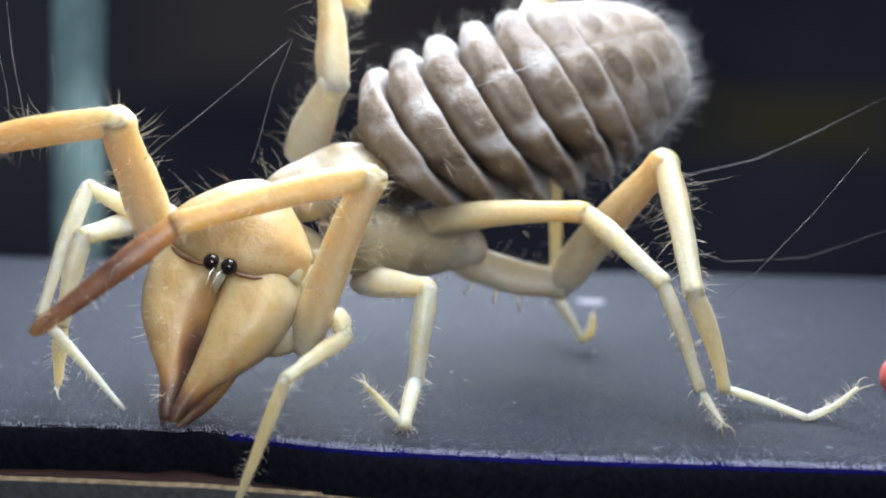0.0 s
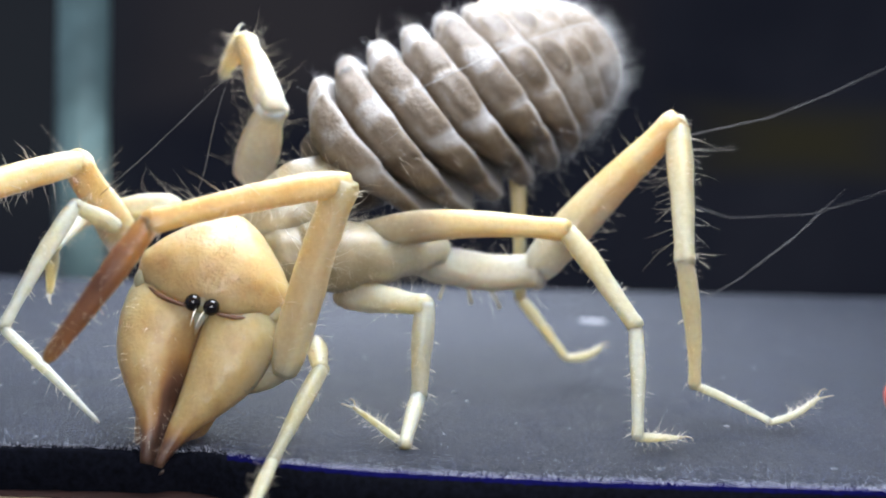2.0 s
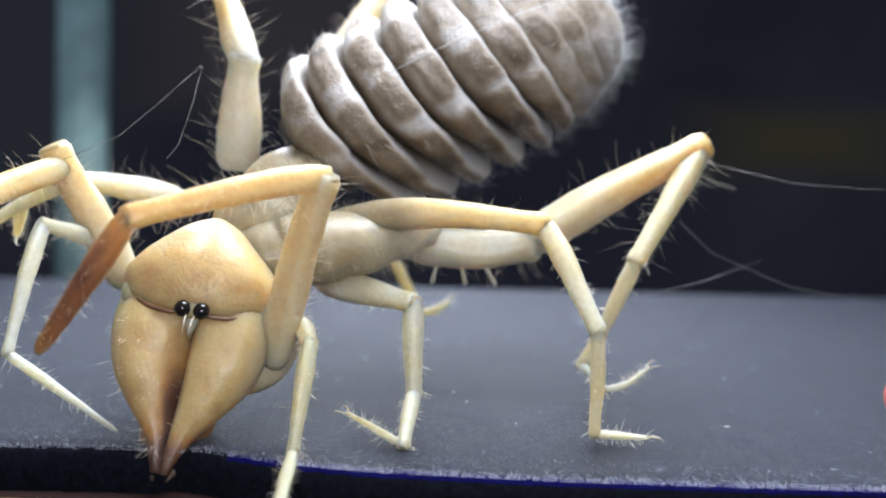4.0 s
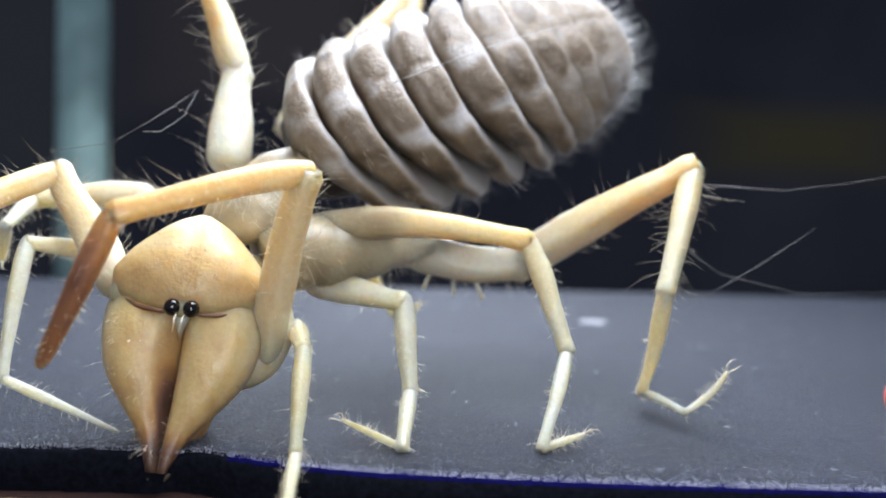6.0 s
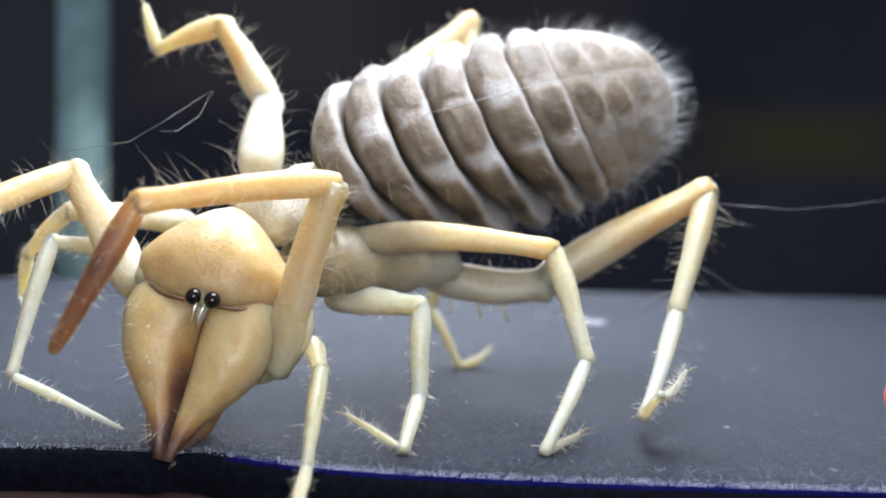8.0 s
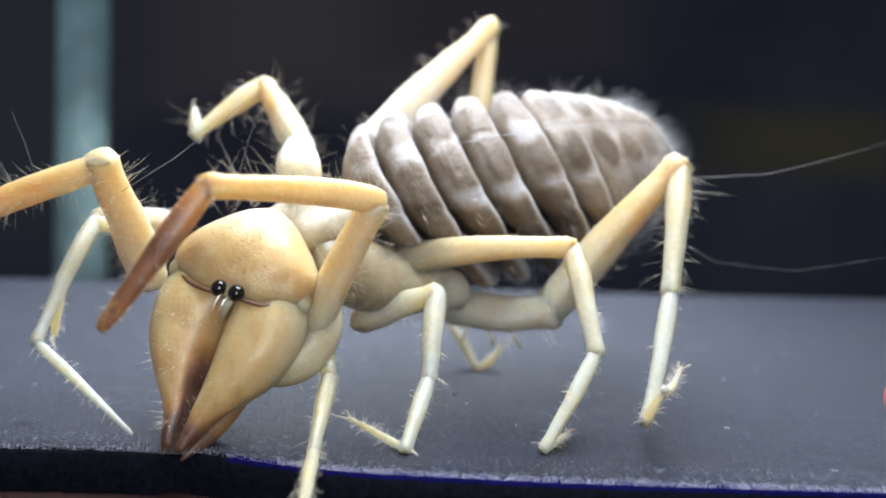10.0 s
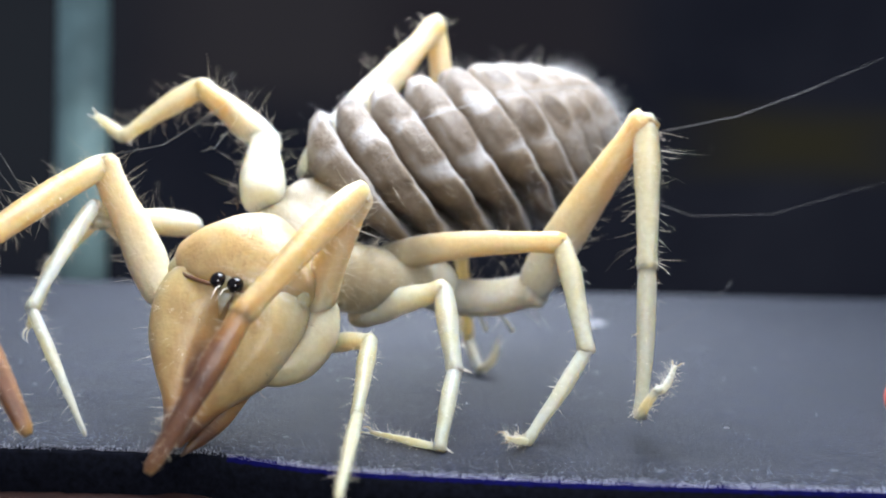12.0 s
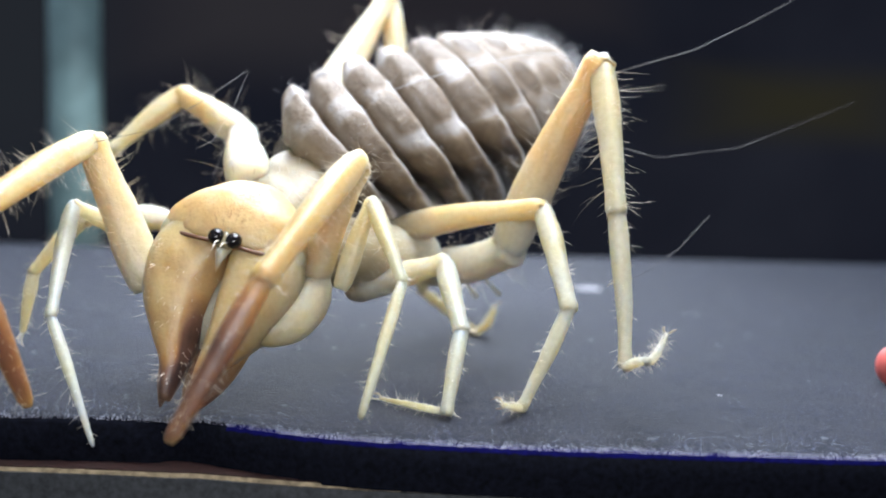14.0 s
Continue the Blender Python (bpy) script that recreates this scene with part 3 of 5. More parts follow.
        out = Vector((rng.gauss(0, 0.6), rng.uniform(0.4, 1.2), rng.gauss(0.1, 0.6)))
        roots.append((Vector((0, v[1], v[2])), out, rng.uniform(0.3, 0.8), 0.010, wander(0.2)))
    hairs("setae", roots, SETA_GOLD, rostrum, "fine pale bristles")
    folds = ellipsoid((0, -2.4, -5.2), (5.1, 2.9, 2.2), 0.30, 40, 24, lambda p, d: p + d * (0.18 * math.sin(p.y * 4.2) + 0.12 * noise.noise(p * 0.9)))
    lay = folds.verts.layers.float.new("grey")
    for v in folds.verts:
        v[lay] = 0.45 + 0.3 * noise.noise(v.co * 0.8)
    part("neck_fold", folds, CUTICLE, head, "soft pinkish beige skin folds behind the shield")
    part("under_head", ellipsoid((0, 0.5, -4.6), (3.7, 4.8, 2.4), 0.30, 24, 16), CUTICLE, head)
    roots = []
    for _ in range(60):
        x = rng.gauss(0, 2.2)
        y = rng.uniform(-5.2, -0.6)
        if abs(x) > 4.2:
            continue
        w = 4.5 if y > -1.1 else 4.5 + (y + 1.1) * 0.55
        if abs(x) > w * 0.9:
            continue
        z = -2.2 + 2.5 * math.sqrt(max(0.05, 1 - (x / w) ** 2))
        roots.append((Vector((x, y, z - 0.03)), Vector((x * 0.2, -0.6, 1)), rng.uniform(0.3, 1.0), rng.uniform(0.008, 0.014), wander(0.2)))
    hairs("setae", roots, SETA_DARK, head, "sparse dark bristles")
    return head, jaws, rostrum


HEAD, JAWS, ROSTRUM = build_head()


def build_thorax():
    """The pale middle of the body, as a bag along +x from the head to the hind legs, and the plates above it."""
    vals = curve_of([(0.0, 2.2, 0.26), (0.2, 2.7, 0.22), (0.45, 2.4, 0.14), (0.7, 2.0, 0.08), (0.88, 1.6, 0.05), (0.97, 1.2, 0.05), (1.0, 0.4, 0.04)], 24)
    bm = tube([(-1.5 + 13.5 * s, 0.2 * math.sin(9 * s), 0.12 * math.sin(31 * s)) for s, r, p in vals], [r * (1 + 0.07 * abs(math.sin(13 * s))) for s, r, p in vals], [p + 0.06 * (1 - abs(math.sin(13 * s))) for s, r, p in vals], 26, 0.9)
    lay = bm.verts.layers.float.new("grey")
    for v in bm.verts:
        v[lay] = 0.85 - 0.7 * max(0.0, min(1.0, (v.co.x - 4.0) / 6.0))
    body = part("thorax", bm, CUTICLE, spider, "pale grey-tan underbody")
    vals = curve_of([(0.0, 1.6, 0.30), (0.15, 2.5, 0.26), (0.4, 2.9, 0.14), (0.75, 2.9, 0.16), (1.0, 1.6, 0.3)], 26)
    bm = tube([(-1.0 + 9.0 * s, 0, 0) for s, r, p in vals], [r * (1 + 0.06 * abs(math.sin(7.5 * s))) for s, r, p in vals], [p + 0.10 * max(0, math.sin(15 * s)) for s, r, p in vals], 30, 0.55)
    lay = bm.verts.layers.float.new("grey")
    for v in bm.verts:
        v[lay] = 0.72 + 0.4 * noise.noise(v.co * 0.9)
    neck = part("back_plate", bm, CUTICLE, spider, "cream and pinkish back plates behind the head")
    roots = []
    for _ in range(120):
        a = rng.uniform(0, 2 * math.pi)
        s = rng.random()
        out = Vector((0, math.cos(a), math.sin(a)))
        roots.append((Vector((s * 8, out.y * 2.8, out.z * 1.5)), out, rng.uniform(0.6, 1.8), 0.013, wander(0.2)))
    hairs("setae", roots, SETA_GOLD, neck, "fine bristles")
    roots = []
    for _ in range(1000):
        a = rng.uniform(0, 2 * math.pi)
        s = rng.random()
        out = Vector((0, math.cos(a), math.sin(a) * 0.85))
        roots.append((Vector((s * 10, 0, 0)) + out * (2.6 - 0.9 * s), out, rng.uniform(0.4, 1.6), 0.010, wander(0.25)))
    hairs("setae", roots, SETA_GOLD, body, "fine bristles")
    return body, neck


THORAX, NECK = build_thorax()

ABD_PROFILE = curve_of([(0.0, 5.8), (0.06, 7.0), (0.20, 7.7), (0.36, 7.9), (0.52, 7.8), (0.68, 7.1), (0.82, 6.0), (0.91, 4.8), (0.97, 3.0), (1.0, 0.8)], 101)
ABD_LENGTH = 31.0
ABD_BOUNDS = (0.0, 0.085, 0.185, 0.29, 0.40, 0.515, 0.62, 0.71, 0.79, 0.87, 1.0)


def abd_radius(s):
    k = max(0.0, min(99.999, s * 100))
    i = int(k)
    return ABD_PROFILE[i][1] + (ABD_PROFILE[i + 1][1] - ABD_PROFILE[i][1]) * (k - i)


def between(v, low, high, soft):
    """1 from low to high, falling smoothly to 0 on both sides."""
    g = max(0.0, min(1.0, (v - low) / soft + 0.5)) * max(0.0, min(1.0, (high - v) / soft + 0.5))
    return g * g * (3 - 2 * g)


def abdomen_roll(k):
    """One soft roll: a round band with a pale hind rim, brown pads beside the back's midline, dark flanks and shade
    painted into its end folds.
    """
    n, m = 96, 23
    lap = (-0.003, -0.003, -0.003, -0.003, 0.0, 0.006, 0.012, 0.012, 0.012, 0.012)[k]
    s0, s1 = ABD_BOUNDS[k] - lap, ABD_BOUNDS[k + 1] + lap
    deep = (0.85, 0.95, 1.0, 1.0, 0.9, 0.5, 0.28, 0.2, 0.16, 0.1)[k]
    pads = (0.45, 0.7, 0.85, 0.95, 1.0, 0.95, 0.75, 0.55, 0.3, 0.1)[k]
    dark = (0.6, 0.8, 1.0, 1.0, 1.0, 0.75, 0.3, 0.1, 0.0, 0.0)[k]
    tail = max(0.0, min(1.0, (k - 4) / 2))
    bm = bmesh.new()
    lay = bm.verts.layers.float.new("pigment")
    rows = []
    for j in range(m):
        f = j / (m - 1)
        s = max(0.0, min(1.0, s0 + (s1 - s0) * f))
        roll = math.sqrt(max(0.0, 1 - abs(2 * f - 1) ** 3.4))
        if k == 9 and f > 0.5:
            roll = 1.0
        row = []
        for i in range(n):
            a = 2 * math.pi * i / n
            phi = abs(math.degrees(math.atan2(math.cos(a), math.sin(a))))
            ripple = 5.0 * noise.noise((a * 2.5, k * 4.7, f * 2.0)) + (2, -3, 1, 3, -2, 0, 3, -3, 1, 0)[k]
            wave = 0.06 * noise.noise((a * 4.0, k * 2.1, 3.0))
            inner = between(phi + ripple, 5, 29, 5) * between(f + wave, 0.14, 0.80, 0.16)
            oval = max(0.0, min(1.0, 2.2 - 2.2 * (((phi + 0.5 * ripple - 19) / 14) ** 2 + ((f - 0.46) / 0.34) ** 2)))
            pad = inner * (1 - tail) + oval * tail
            low_pad = between(phi - ripple, 36, 66, 6) * between(f + wave, 0.10, 0.74, 0.18) * (1 - tail)
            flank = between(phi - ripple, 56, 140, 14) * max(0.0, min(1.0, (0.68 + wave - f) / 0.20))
            fold = math.exp(-((phi + ripple - 33) / 2.4) ** 2) + 0.8 * math.exp(-((phi - ripple - 57) / 3.0) ** 2) * (1 - tail)
            ridge = math.exp(-(phi / 2.5) ** 2)
            # shade of the folds at both ends of the roll, put into the tint
            fold_shade = (0.5 * max(0, 1 - f / 0.16) + 0.35 * max(0, 1 - (1 - f) / 0.07)) * (1 - 0.85 * tail)
            tint = 0.19 + 0.06 * (k < 2) + 0.20 * tail - 0.12 * between(f, 0.66, 0.95, 0.14) * (1 - tail) + fold_shade + 0.52 * pads * pad + dark * (0.52 * low_pad + 0.62 * flank) * (1 - 0.25 * low_pad * flank) - 0.02 * fold + 0.10 * ridge
            r = abd_radius(s) + 0.3 * deep * roll
            bumpy = noise.noise((math.cos(a) * 4, s * 27, math.sin(a) * 4)) * 0.14 + noise.noise((a * 3, k * 5.1, 0)) * 0.12
            dip = 3.6 * deep * (1 - roll) * (0.40 + 0.75 * min(1.0, phi / 75))
            r = max(0.12, r - min(dip, r * 0.5) + (bumpy + 0.06 * pad * pads + 0.05 * low_pad - 0.20 * fold * (1 - 0.6 * tail) - 0.12 * ridge) * min(1.0, r / 3))
            sweep = min(1.6, 1 - math.sin(a))
            y = s * ABD_LENGTH + 0.25 * noise.noise((a * 2.2, k * 3.3, 7))
            y += 4.6 * sweep * (1 - 0.8 * max(0.0, min(1.0, (s - 0.45) / 0.5)))
            v = bm.verts.new((r * math.cos(a), y, r * math.sin(a) * 0.92))
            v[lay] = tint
            row.append(v)
        rows.append(row)
    for a, b in zip(rows, rows[1:]):
        for i in range(n):
            bm.faces.new((a[i], a[(i + 1) % n], b[(i + 1) % n], b[i]))
    bm.faces.new(rows[0]), bm.faces.new(rows[-1])
    bmesh.ops.recalc_face_normals(bm, faces=bm.faces)
    bm.normal_update()
    skin = [(v.co.copy(), v.normal.copy(), j / (m - 1), abs(math.degrees(math.atan2(math.cos(2 * math.pi * i / n), math.sin(2 * math.pi * i / n))))) for j, row in enumerate(rows) for i, v in enumerate(row)]
    return bm, skin


def build_abdomen():
    """A core with ten soft rolls along +y; the back (+z) carries two rows of brown patches."""
    core = [i / 24 for i in range(25)]
    # core in the darkest pigment, standing for shade in the gaps between rolls
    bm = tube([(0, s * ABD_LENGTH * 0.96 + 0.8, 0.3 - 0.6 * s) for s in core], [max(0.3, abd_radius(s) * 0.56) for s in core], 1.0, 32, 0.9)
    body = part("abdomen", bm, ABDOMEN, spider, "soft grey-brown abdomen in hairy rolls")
    long_hairs, fuzz, tufts = [], [], []
    for k in range(10):
        bm, skin = abdomen_roll(k)
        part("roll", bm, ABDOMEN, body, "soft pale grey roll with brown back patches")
        for _ in range(360 if k > 5 else 330):
            p, normal, f, phi, = rng.choice(skin)
            if phi < 60 and k < 8 and rng.random() < 0.75:
                continue
            lean = Vector((0, 0.35 + (0.8 if k > 7 else 0), 0))
            long_hairs.append((p, normal + lean, rng.uniform(0.5, 1.5) * (0.75 + 0.09 * k), rng.uniform(0.006, 0.012), wander(0.22)))
        for _ in range(300):
            p, normal, f, phi, = rng.choice(skin)
            if 0.25 < f:
                fuzz.append((p, normal + Vector((0, 0.6, 0)), rng.uniform(0.18, 0.45), 0.007, wander(0.3)))
        for _ in range(60):
            p, normal, f, phi, = rng.choice(skin)
            if 0 < k < 9 and 14 < phi < 48 and 0.2 < f < 0.8:
                tufts.append((p, normal + Vector((0.6 if p.x > 0 else -0.6, 0.4, 0)), rng.uniform(0.8, 1.9), 0.013, wander(0.25)))
    hairs("setae", long_hairs, SETA_WHITE, body, "dense fine whitish hairs")
    hairs("fuzz", fuzz, SETA_WHITE, body, "short whitish fuzz on the roll rims")
    hairs("hair_tuft", tufts, SETA_GOLD, body, "golden hair tufts on the brown patches")
    thread = [(0.35, s * ABD_LENGTH, abd_radius(s) * 0.92 + 0.26) for s in [0.26 + 0.05 * i for i in range(13)]]
    part("back_thread", tube(thread, [0.03] * 13, 0.2, 6), SETA_WHITE, body, "thin pale thread along the back")
    return body


ABD = build_abdomen()


def build_malleoli():
    """Small racket organs under the hind leg's base."""
    base = LIMB["leg_four_right"][0]
    for x, tilt in ((0.6, -0.2), (2.2, 0.2), (3.9, 0.45)):
        pts = [(x, -0.1, -1.5), (x + tilt, -0.2, -2.6), (x + 2.4 * tilt, -0.2, -3.9)]
        part("racket_organ", tube(pts, [0.16, 0.18, 0.30], 0.12, 10, 0.5), CUTICLE, base, "tiny pale racket-shaped organ")


build_malleoli()


def long_seta(limb, k, points, radius=0.035, material=None):
    """A single long bristle or silk thread on a limb joint, given in that joint's own space."""
    radius *= 0.6
    part("long_seta", tube(points, [radius] * (len(points) - 1) + [radius * 0.4], 0.3, 5), material or SILK, LIMB[limb][k], "long thin pale bristle")


long_seta("leg_four_right", 2, ((-0.22, 1.09, -1.81), (-2.47, 7.51, -2.13), (-4.41, 11.88, -1.37), (-7.36, 17.75, -0.17)), 0.04)
long_seta("leg_four_right", 2, ((4.12, 1.66, -4.12), (4.38, 5.09, -5.58), (3.17, 11.64, -6.46), (-0.63, 21.36, -6.16)), 0.03)
long_seta("leg_four_right", 3, ((4.45, 2.55, 2.49), (4.10, 3.32, 5.30), (2.39, 4.34, 10.23), (-0.22, 4.82, 14.49)), 0.03)
long_seta("palp_left", 0, ((9.04, 1.66, -2.54), (9.04, 4.18, 0.63), (10.03, 6.84, 2.68), (11.29, 9.86, 4.92)), 0.03)
long_seta("palp_left", 0, ((6.79, 7.08, -0.90), (7.11, 7.51, 0.58), (8.96, 8.52, 3.19), (11.21, 9.92, 4.87)), 0.025)
long_seta("palp_left", 1, ((6.00, -1.09, 0.05), (5.90, -1.78, 1.22), (5.90, -3.26, 3.77), (5.61, -4.80, 6.39)), 0.03)
long_seta("palp_left", 1, ((6.81, -1.09, 0.20), (6.60, -2.28, 2.21), (6.63, -3.59, 4.48)), 0.03)
long_seta("palp_left", 1, ((4.73, -2.20, -0.28), (4.35, -3.38, 1.68), (4.19, -4.30, 3.24)), 0.025)
long_seta("leg_three_left", 0, ((1.62, 0.33, 1.78), (2.25, -0.74, 2.62), (5.16, -1.15, 0.93), (12.22, -4.44, -0.14)), 0.02)


def build_crumbs():
    spots = []
    for _ in range(170):
        x, y = rng.uniform(-45, 75), rng.uniform(44, 130)
        spots.append((x, y, rng.uniform(0.04, 0.13) * (1 + (y - 44) / 120)))
    bm = bmesh.new()
    for x, y, r in spots:
        m = Matrix.Translation((x, y, r * 0.2)) @ Matrix.Rotation(rng.uniform(0, 3), 4, "Z") @ Matrix.Diagonal((r * rng.uniform(1, 2.2), r, r * 0.5, 1))
        bmesh.ops.create_icosphere(bm, subdivisions=1, radius=1, matrix=m)
    tagged(finish("crumbs", bm, CRUMB), "tiny pale crumbs scattered on the mat", "crumbs", kind="stuff")
    smear = ellipsoid((21.6, 106, 0.12), (2.0, 1.9, 0.16), 0.5, 20, 8, lambda p, d: p + Vector((0.3 * noise.noise((p.x, p.y, 1)), 0.4 * noise.noise((p.y, p.x, 4)), 0)))
    tagged(finish("dried_spot", smear, CRUMB), "pale dried spot on the dark mat", "spot")


build_crumbs()

# ---- movement ----
POINTS = {}


def at(name, t, *numbers):
    POINTS.setdefault(name, []).append((t, numbers))


def along(joints, k, basis):
    """Carry a frame whose x points from joint k to the next, turning it as little as possible."""
    a, b = Vector(joints[3 * k:3 * k + 3]), Vector(joints[3 * k + 3:3 * k + 6])
    d = (b - a).normalized()
    if basis is None:
        up = Vector((0, -0.5, 0.85))
        y = up.cross(d).normalized()
        basis = Matrix((d, y, d.cross(y))).transposed()
    else:
        basis = Vector(basis.col[0]).rotation_difference(d).to_matrix() @ basis
    return a, basis


def drive(name):
    for k, ob in enumerate(LIMB[name]):
        basis, rows = None, []
        for t, v in POINTS[name]:
            a, basis = along(v, k, basis)
            rows.append((t, Matrix.Translation(a * MM) @ basis.to_4x4()))
        walk(ob, rows)


def drive_body():
    for name, ob in (("head", HEAD), ("abdomen", ABD)):
        rows = []
        for t, v in POINTS[name]:
            from_quat = Matrix.LocRotScale(Vector(v[:3]) * MM, Euler([radians(c) for c in v[3:6]]), None)
            rows.append((t, from_quat))
        walk(ob, rows)
    heads = {t: Matrix.LocRotScale(Vector(v[:3]), Euler([radians(c) for c in v[3:6]]), None) for t, v in POINTS["head"]}
    tails = {t: Matrix.LocRotScale(Vector(v[:3]), Euler([radians(c) for c in v[3:6]]), None) for t, v in POINTS["abdomen"]}
    low, high, b1, b2 = [], [], None, None
    for t, v in POINTS["leg_four_right"]:
        if t not in heads:
            continue
        start = heads[t] @ Vector((0, -3.0, -6.0))
        goal = Vector(v[:3])
        a, b1 = along((*start, *goal), 0, b1)
        mid = goal - b1.col[0] * 11.2 + Vector((0, -2.6, 0.7))
        low.append((t, Matrix.Translation(mid * MM) @ b1.to_4x4()))
        start = heads[t] @ Vector((0, -4.2, -3.8))
        goal = tails[t] @ Vector((0, 3.2, 2.2))
        a, b2 = along((*start, *goal), 0, b2)
        mid = (start + goal) / 2 - b2.col[0] * 4.0
        high.append((t, Matrix.Translation(mid * MM) @ b2.to_4x4()))
    # the jaws gape, and hinge under the shield when the spider lifts its head
    gapes = ((0, 0, 0), (1.5, 0, 0), (2, 0.9, 0), (2.5, 0.3, 0), (3, 0, 0), (5.5, 0, 0), (6, 0.4, 0), (6.5, 0.8, 0), (7.2, 0, 0), (8.2, 0.4, 0), (10.3, 1.5, 3), (11, 3.5, 6), (11.5, 2.5, 10), (12, 1.0, 12), (12.5, 1.5, 12), (13, 5.0, 24), (13.5, 1.8, 16), (14, 3.0, 24))
    for s, piece in ((-1, JAWS[0]), (1, JAWS[1]), (0, ROSTRUM)):
        pivot = Vector((2.2 * s, 0.2, -0.8)) * MM
        rows = []
        for t, gape, nod in gapes:
            rows.append((t, Matrix.Translation(pivot) @ Matrix.Rotation(radians(-nod), 4, "X") @ Matrix.Rotation(radians(-gape * s), 4, "Z") @ Matrix.Translation(-pivot)))
        walk(piece, rows)
    walk(THORAX, low)
    walk(NECK, high)


def motions():
    at("palp_right", 0, -8.23, 47.30, 4.63, -4.09, 43.62, 14.87, -13.95, 39.68, 11.90, -20.37, 37.37, 6.30)
    at("palp_right", 0.5, -8.85, 47.39, 5.07, -5.22, 44.05, 15.61, -14.73, 39.52, 12.35, -20.92, 38.33, 6.19)
    at("palp_right", 1, -8.91, 47.66, 5.04, -5.15, 44.08, 15.45, -14.73, 39.51, 12.47, -21.12, 38.42, 6.50)
    at("palp_right", 1.5, -8.88, 47.54, 4.71, -5.05, 43.84, 15.06, -14.90, 39.66, 12.38, -21.88, 38.14, 7.23)
    at("palp_right", 2, -9.41, 46.90, 4.56, -5.94, 44.55, 15.57, -15.37, 39.45, 12.98, -20.26, 38.57, 5.70)
    at("palp_right", 2.5, -9.69, 47.26, 4.78, -6.01, 44.26, 15.57, -15.43, 39.10, 13.13, -21.32, 39.33, 6.58)
    at("palp_right", 3, -9.81, 47.07, 4.88, -6.43, 44.18, 15.78, -15.82, 38.97, 13.28, -21.22, 39.59, 6.34)
    at("palp_right", 5.5, -11.04, 47.92, 5.36, -8.27, 44.41, 16.27, -17.16, 38.69, 13.16, -21.18, 39.55, 5.37)
    at("palp_right", 6, -11.02, 47.84, 5.21, -8.16, 44.72, 16.23, -17.01, 38.79, 13.40, -20.68, 38.72, 5.40)
    at("palp_right", 6.5, -10.75, 47.45, 5.51, -8.75, 45.14, 16.85, -16.90, 38.51, 13.53, -19.48, 37.13, 5.20)
    at("palp_right", 7, -10.16, 47.24, 5.21, -7.23, 44.13, 16.22, -16.38, 38.49, 13.78, -20.59, 39.66, 6.13)
    at("palp_right", 7.5, -10.15, 47.19, 5.04, -7.21, 44.44, 16.15, -16.39, 38.84, 13.73, -20.42, 39.51, 5.92)
    at("palp_right", 8, -9.96, 47.23, 4.53, -6.59, 44.85, 15.62, -15.96, 39.27, 14.04, -19.93, 38.51, 6.21)
    at("palp_right", 8.2, -9.32, 47.93, 4.01, -5.02, 45.15, 14.85, -14.23, 39.10, 14.52, -18.86, 37.96, 7.11)
    at("palp_right", 10.3, -9.12, 48.70, 4.20, -4.03, 45.92, 14.77, -11.93, 38.24, 15.01, -16.72, 37.04, 7.71)
    at("palp_right", 10.5, -9.15, 48.13, 4.45, -4.48, 45.71, 15.26, -12.41, 38.24, 13.62, -16.58, 36.29, 6.09)
    at("palp_right", 11, -9.61, 49.70, 5.09, -5.85, 45.68, 15.75, -11.34, 37.29, 11.18, -14.54, 35.31, 3.20)
    at("palp_right", 11.5, -9.48, 49.15, 4.93, -5.92, 45.37, 15.72, -10.20, 38.14, 8.59, -13.49, 35.81, 0.75)
    at("palp_right", 12, -9.04, 49.81, 4.76, -5.13, 45.42, 15.24, -10.06, 38.15, 8.59, -13.97, 36.12, 0.96)
    at("palp_right", 12.5, -9.08, 50.03, 4.71, -4.96, 45.52, 15.08, -10.11, 38.12, 8.74, -14.33, 36.54, 1.17)
    at("palp_right", 13, -9.54, 49.47, 5.04, -5.67, 46.13, 15.91, -10.78, 37.71, 10.95, -14.45, 36.94, 2.98)
    at("palp_right", 13.5, -9.13, 50.93, 4.40, -4.59, 46.08, 14.49, -7.97, 36.85, 9.53, -12.93, 35.35, 2.39)
    at("palp_right", 14, -9.08, 50.12, 4.99, -5.01, 45.52, 15.33, -8.70, 37.26, 9.04, -12.50, 34.81, 1.47)
    at("leg_one_right", 0, -6.65, 49.95, 5.69, -5.56, 44.48, 5.26, -7.86, 38.62, 4.07, -10.94, 41.02, -3.58)
    at("leg_one_right", 0.5, -7.37, 50.45, 5.71, -6.03, 45.06, 5.01, -9.36, 42.38, 0.25, -9.00, 33.85, -0.69)
    at("leg_one_right", 1, -7.49, 51.26, 5.44, -6.40, 45.81, 4.74, -9.34, 42.28, 0.29, -9.09, 33.73, -0.61)
    at("leg_one_right", 1.5, -7.90, 51.40, 5.23, -6.84, 46.04, 3.99, -9.35, 41.83, -0.11, -8.71, 33.26, -0.14)
    at("leg_one_right", 2, -8.46, 51.34, 4.84, -7.24, 45.91, 4.19, -9.21, 41.80, -0.29, -8.57, 33.23, -0.37)
    at("leg_one_right", 2.5, -8.86, 50.27, 5.77, -7.54, 44.83, 5.76, -8.30, 41.65, 0.25, -7.54, 33.11, -0.28)
    at("leg_one_right", 3, -8.99, 49.87, 6.22, -7.55, 44.47, 6.00, -8.15, 41.71, 0.25, -7.55, 33.16, -0.30)
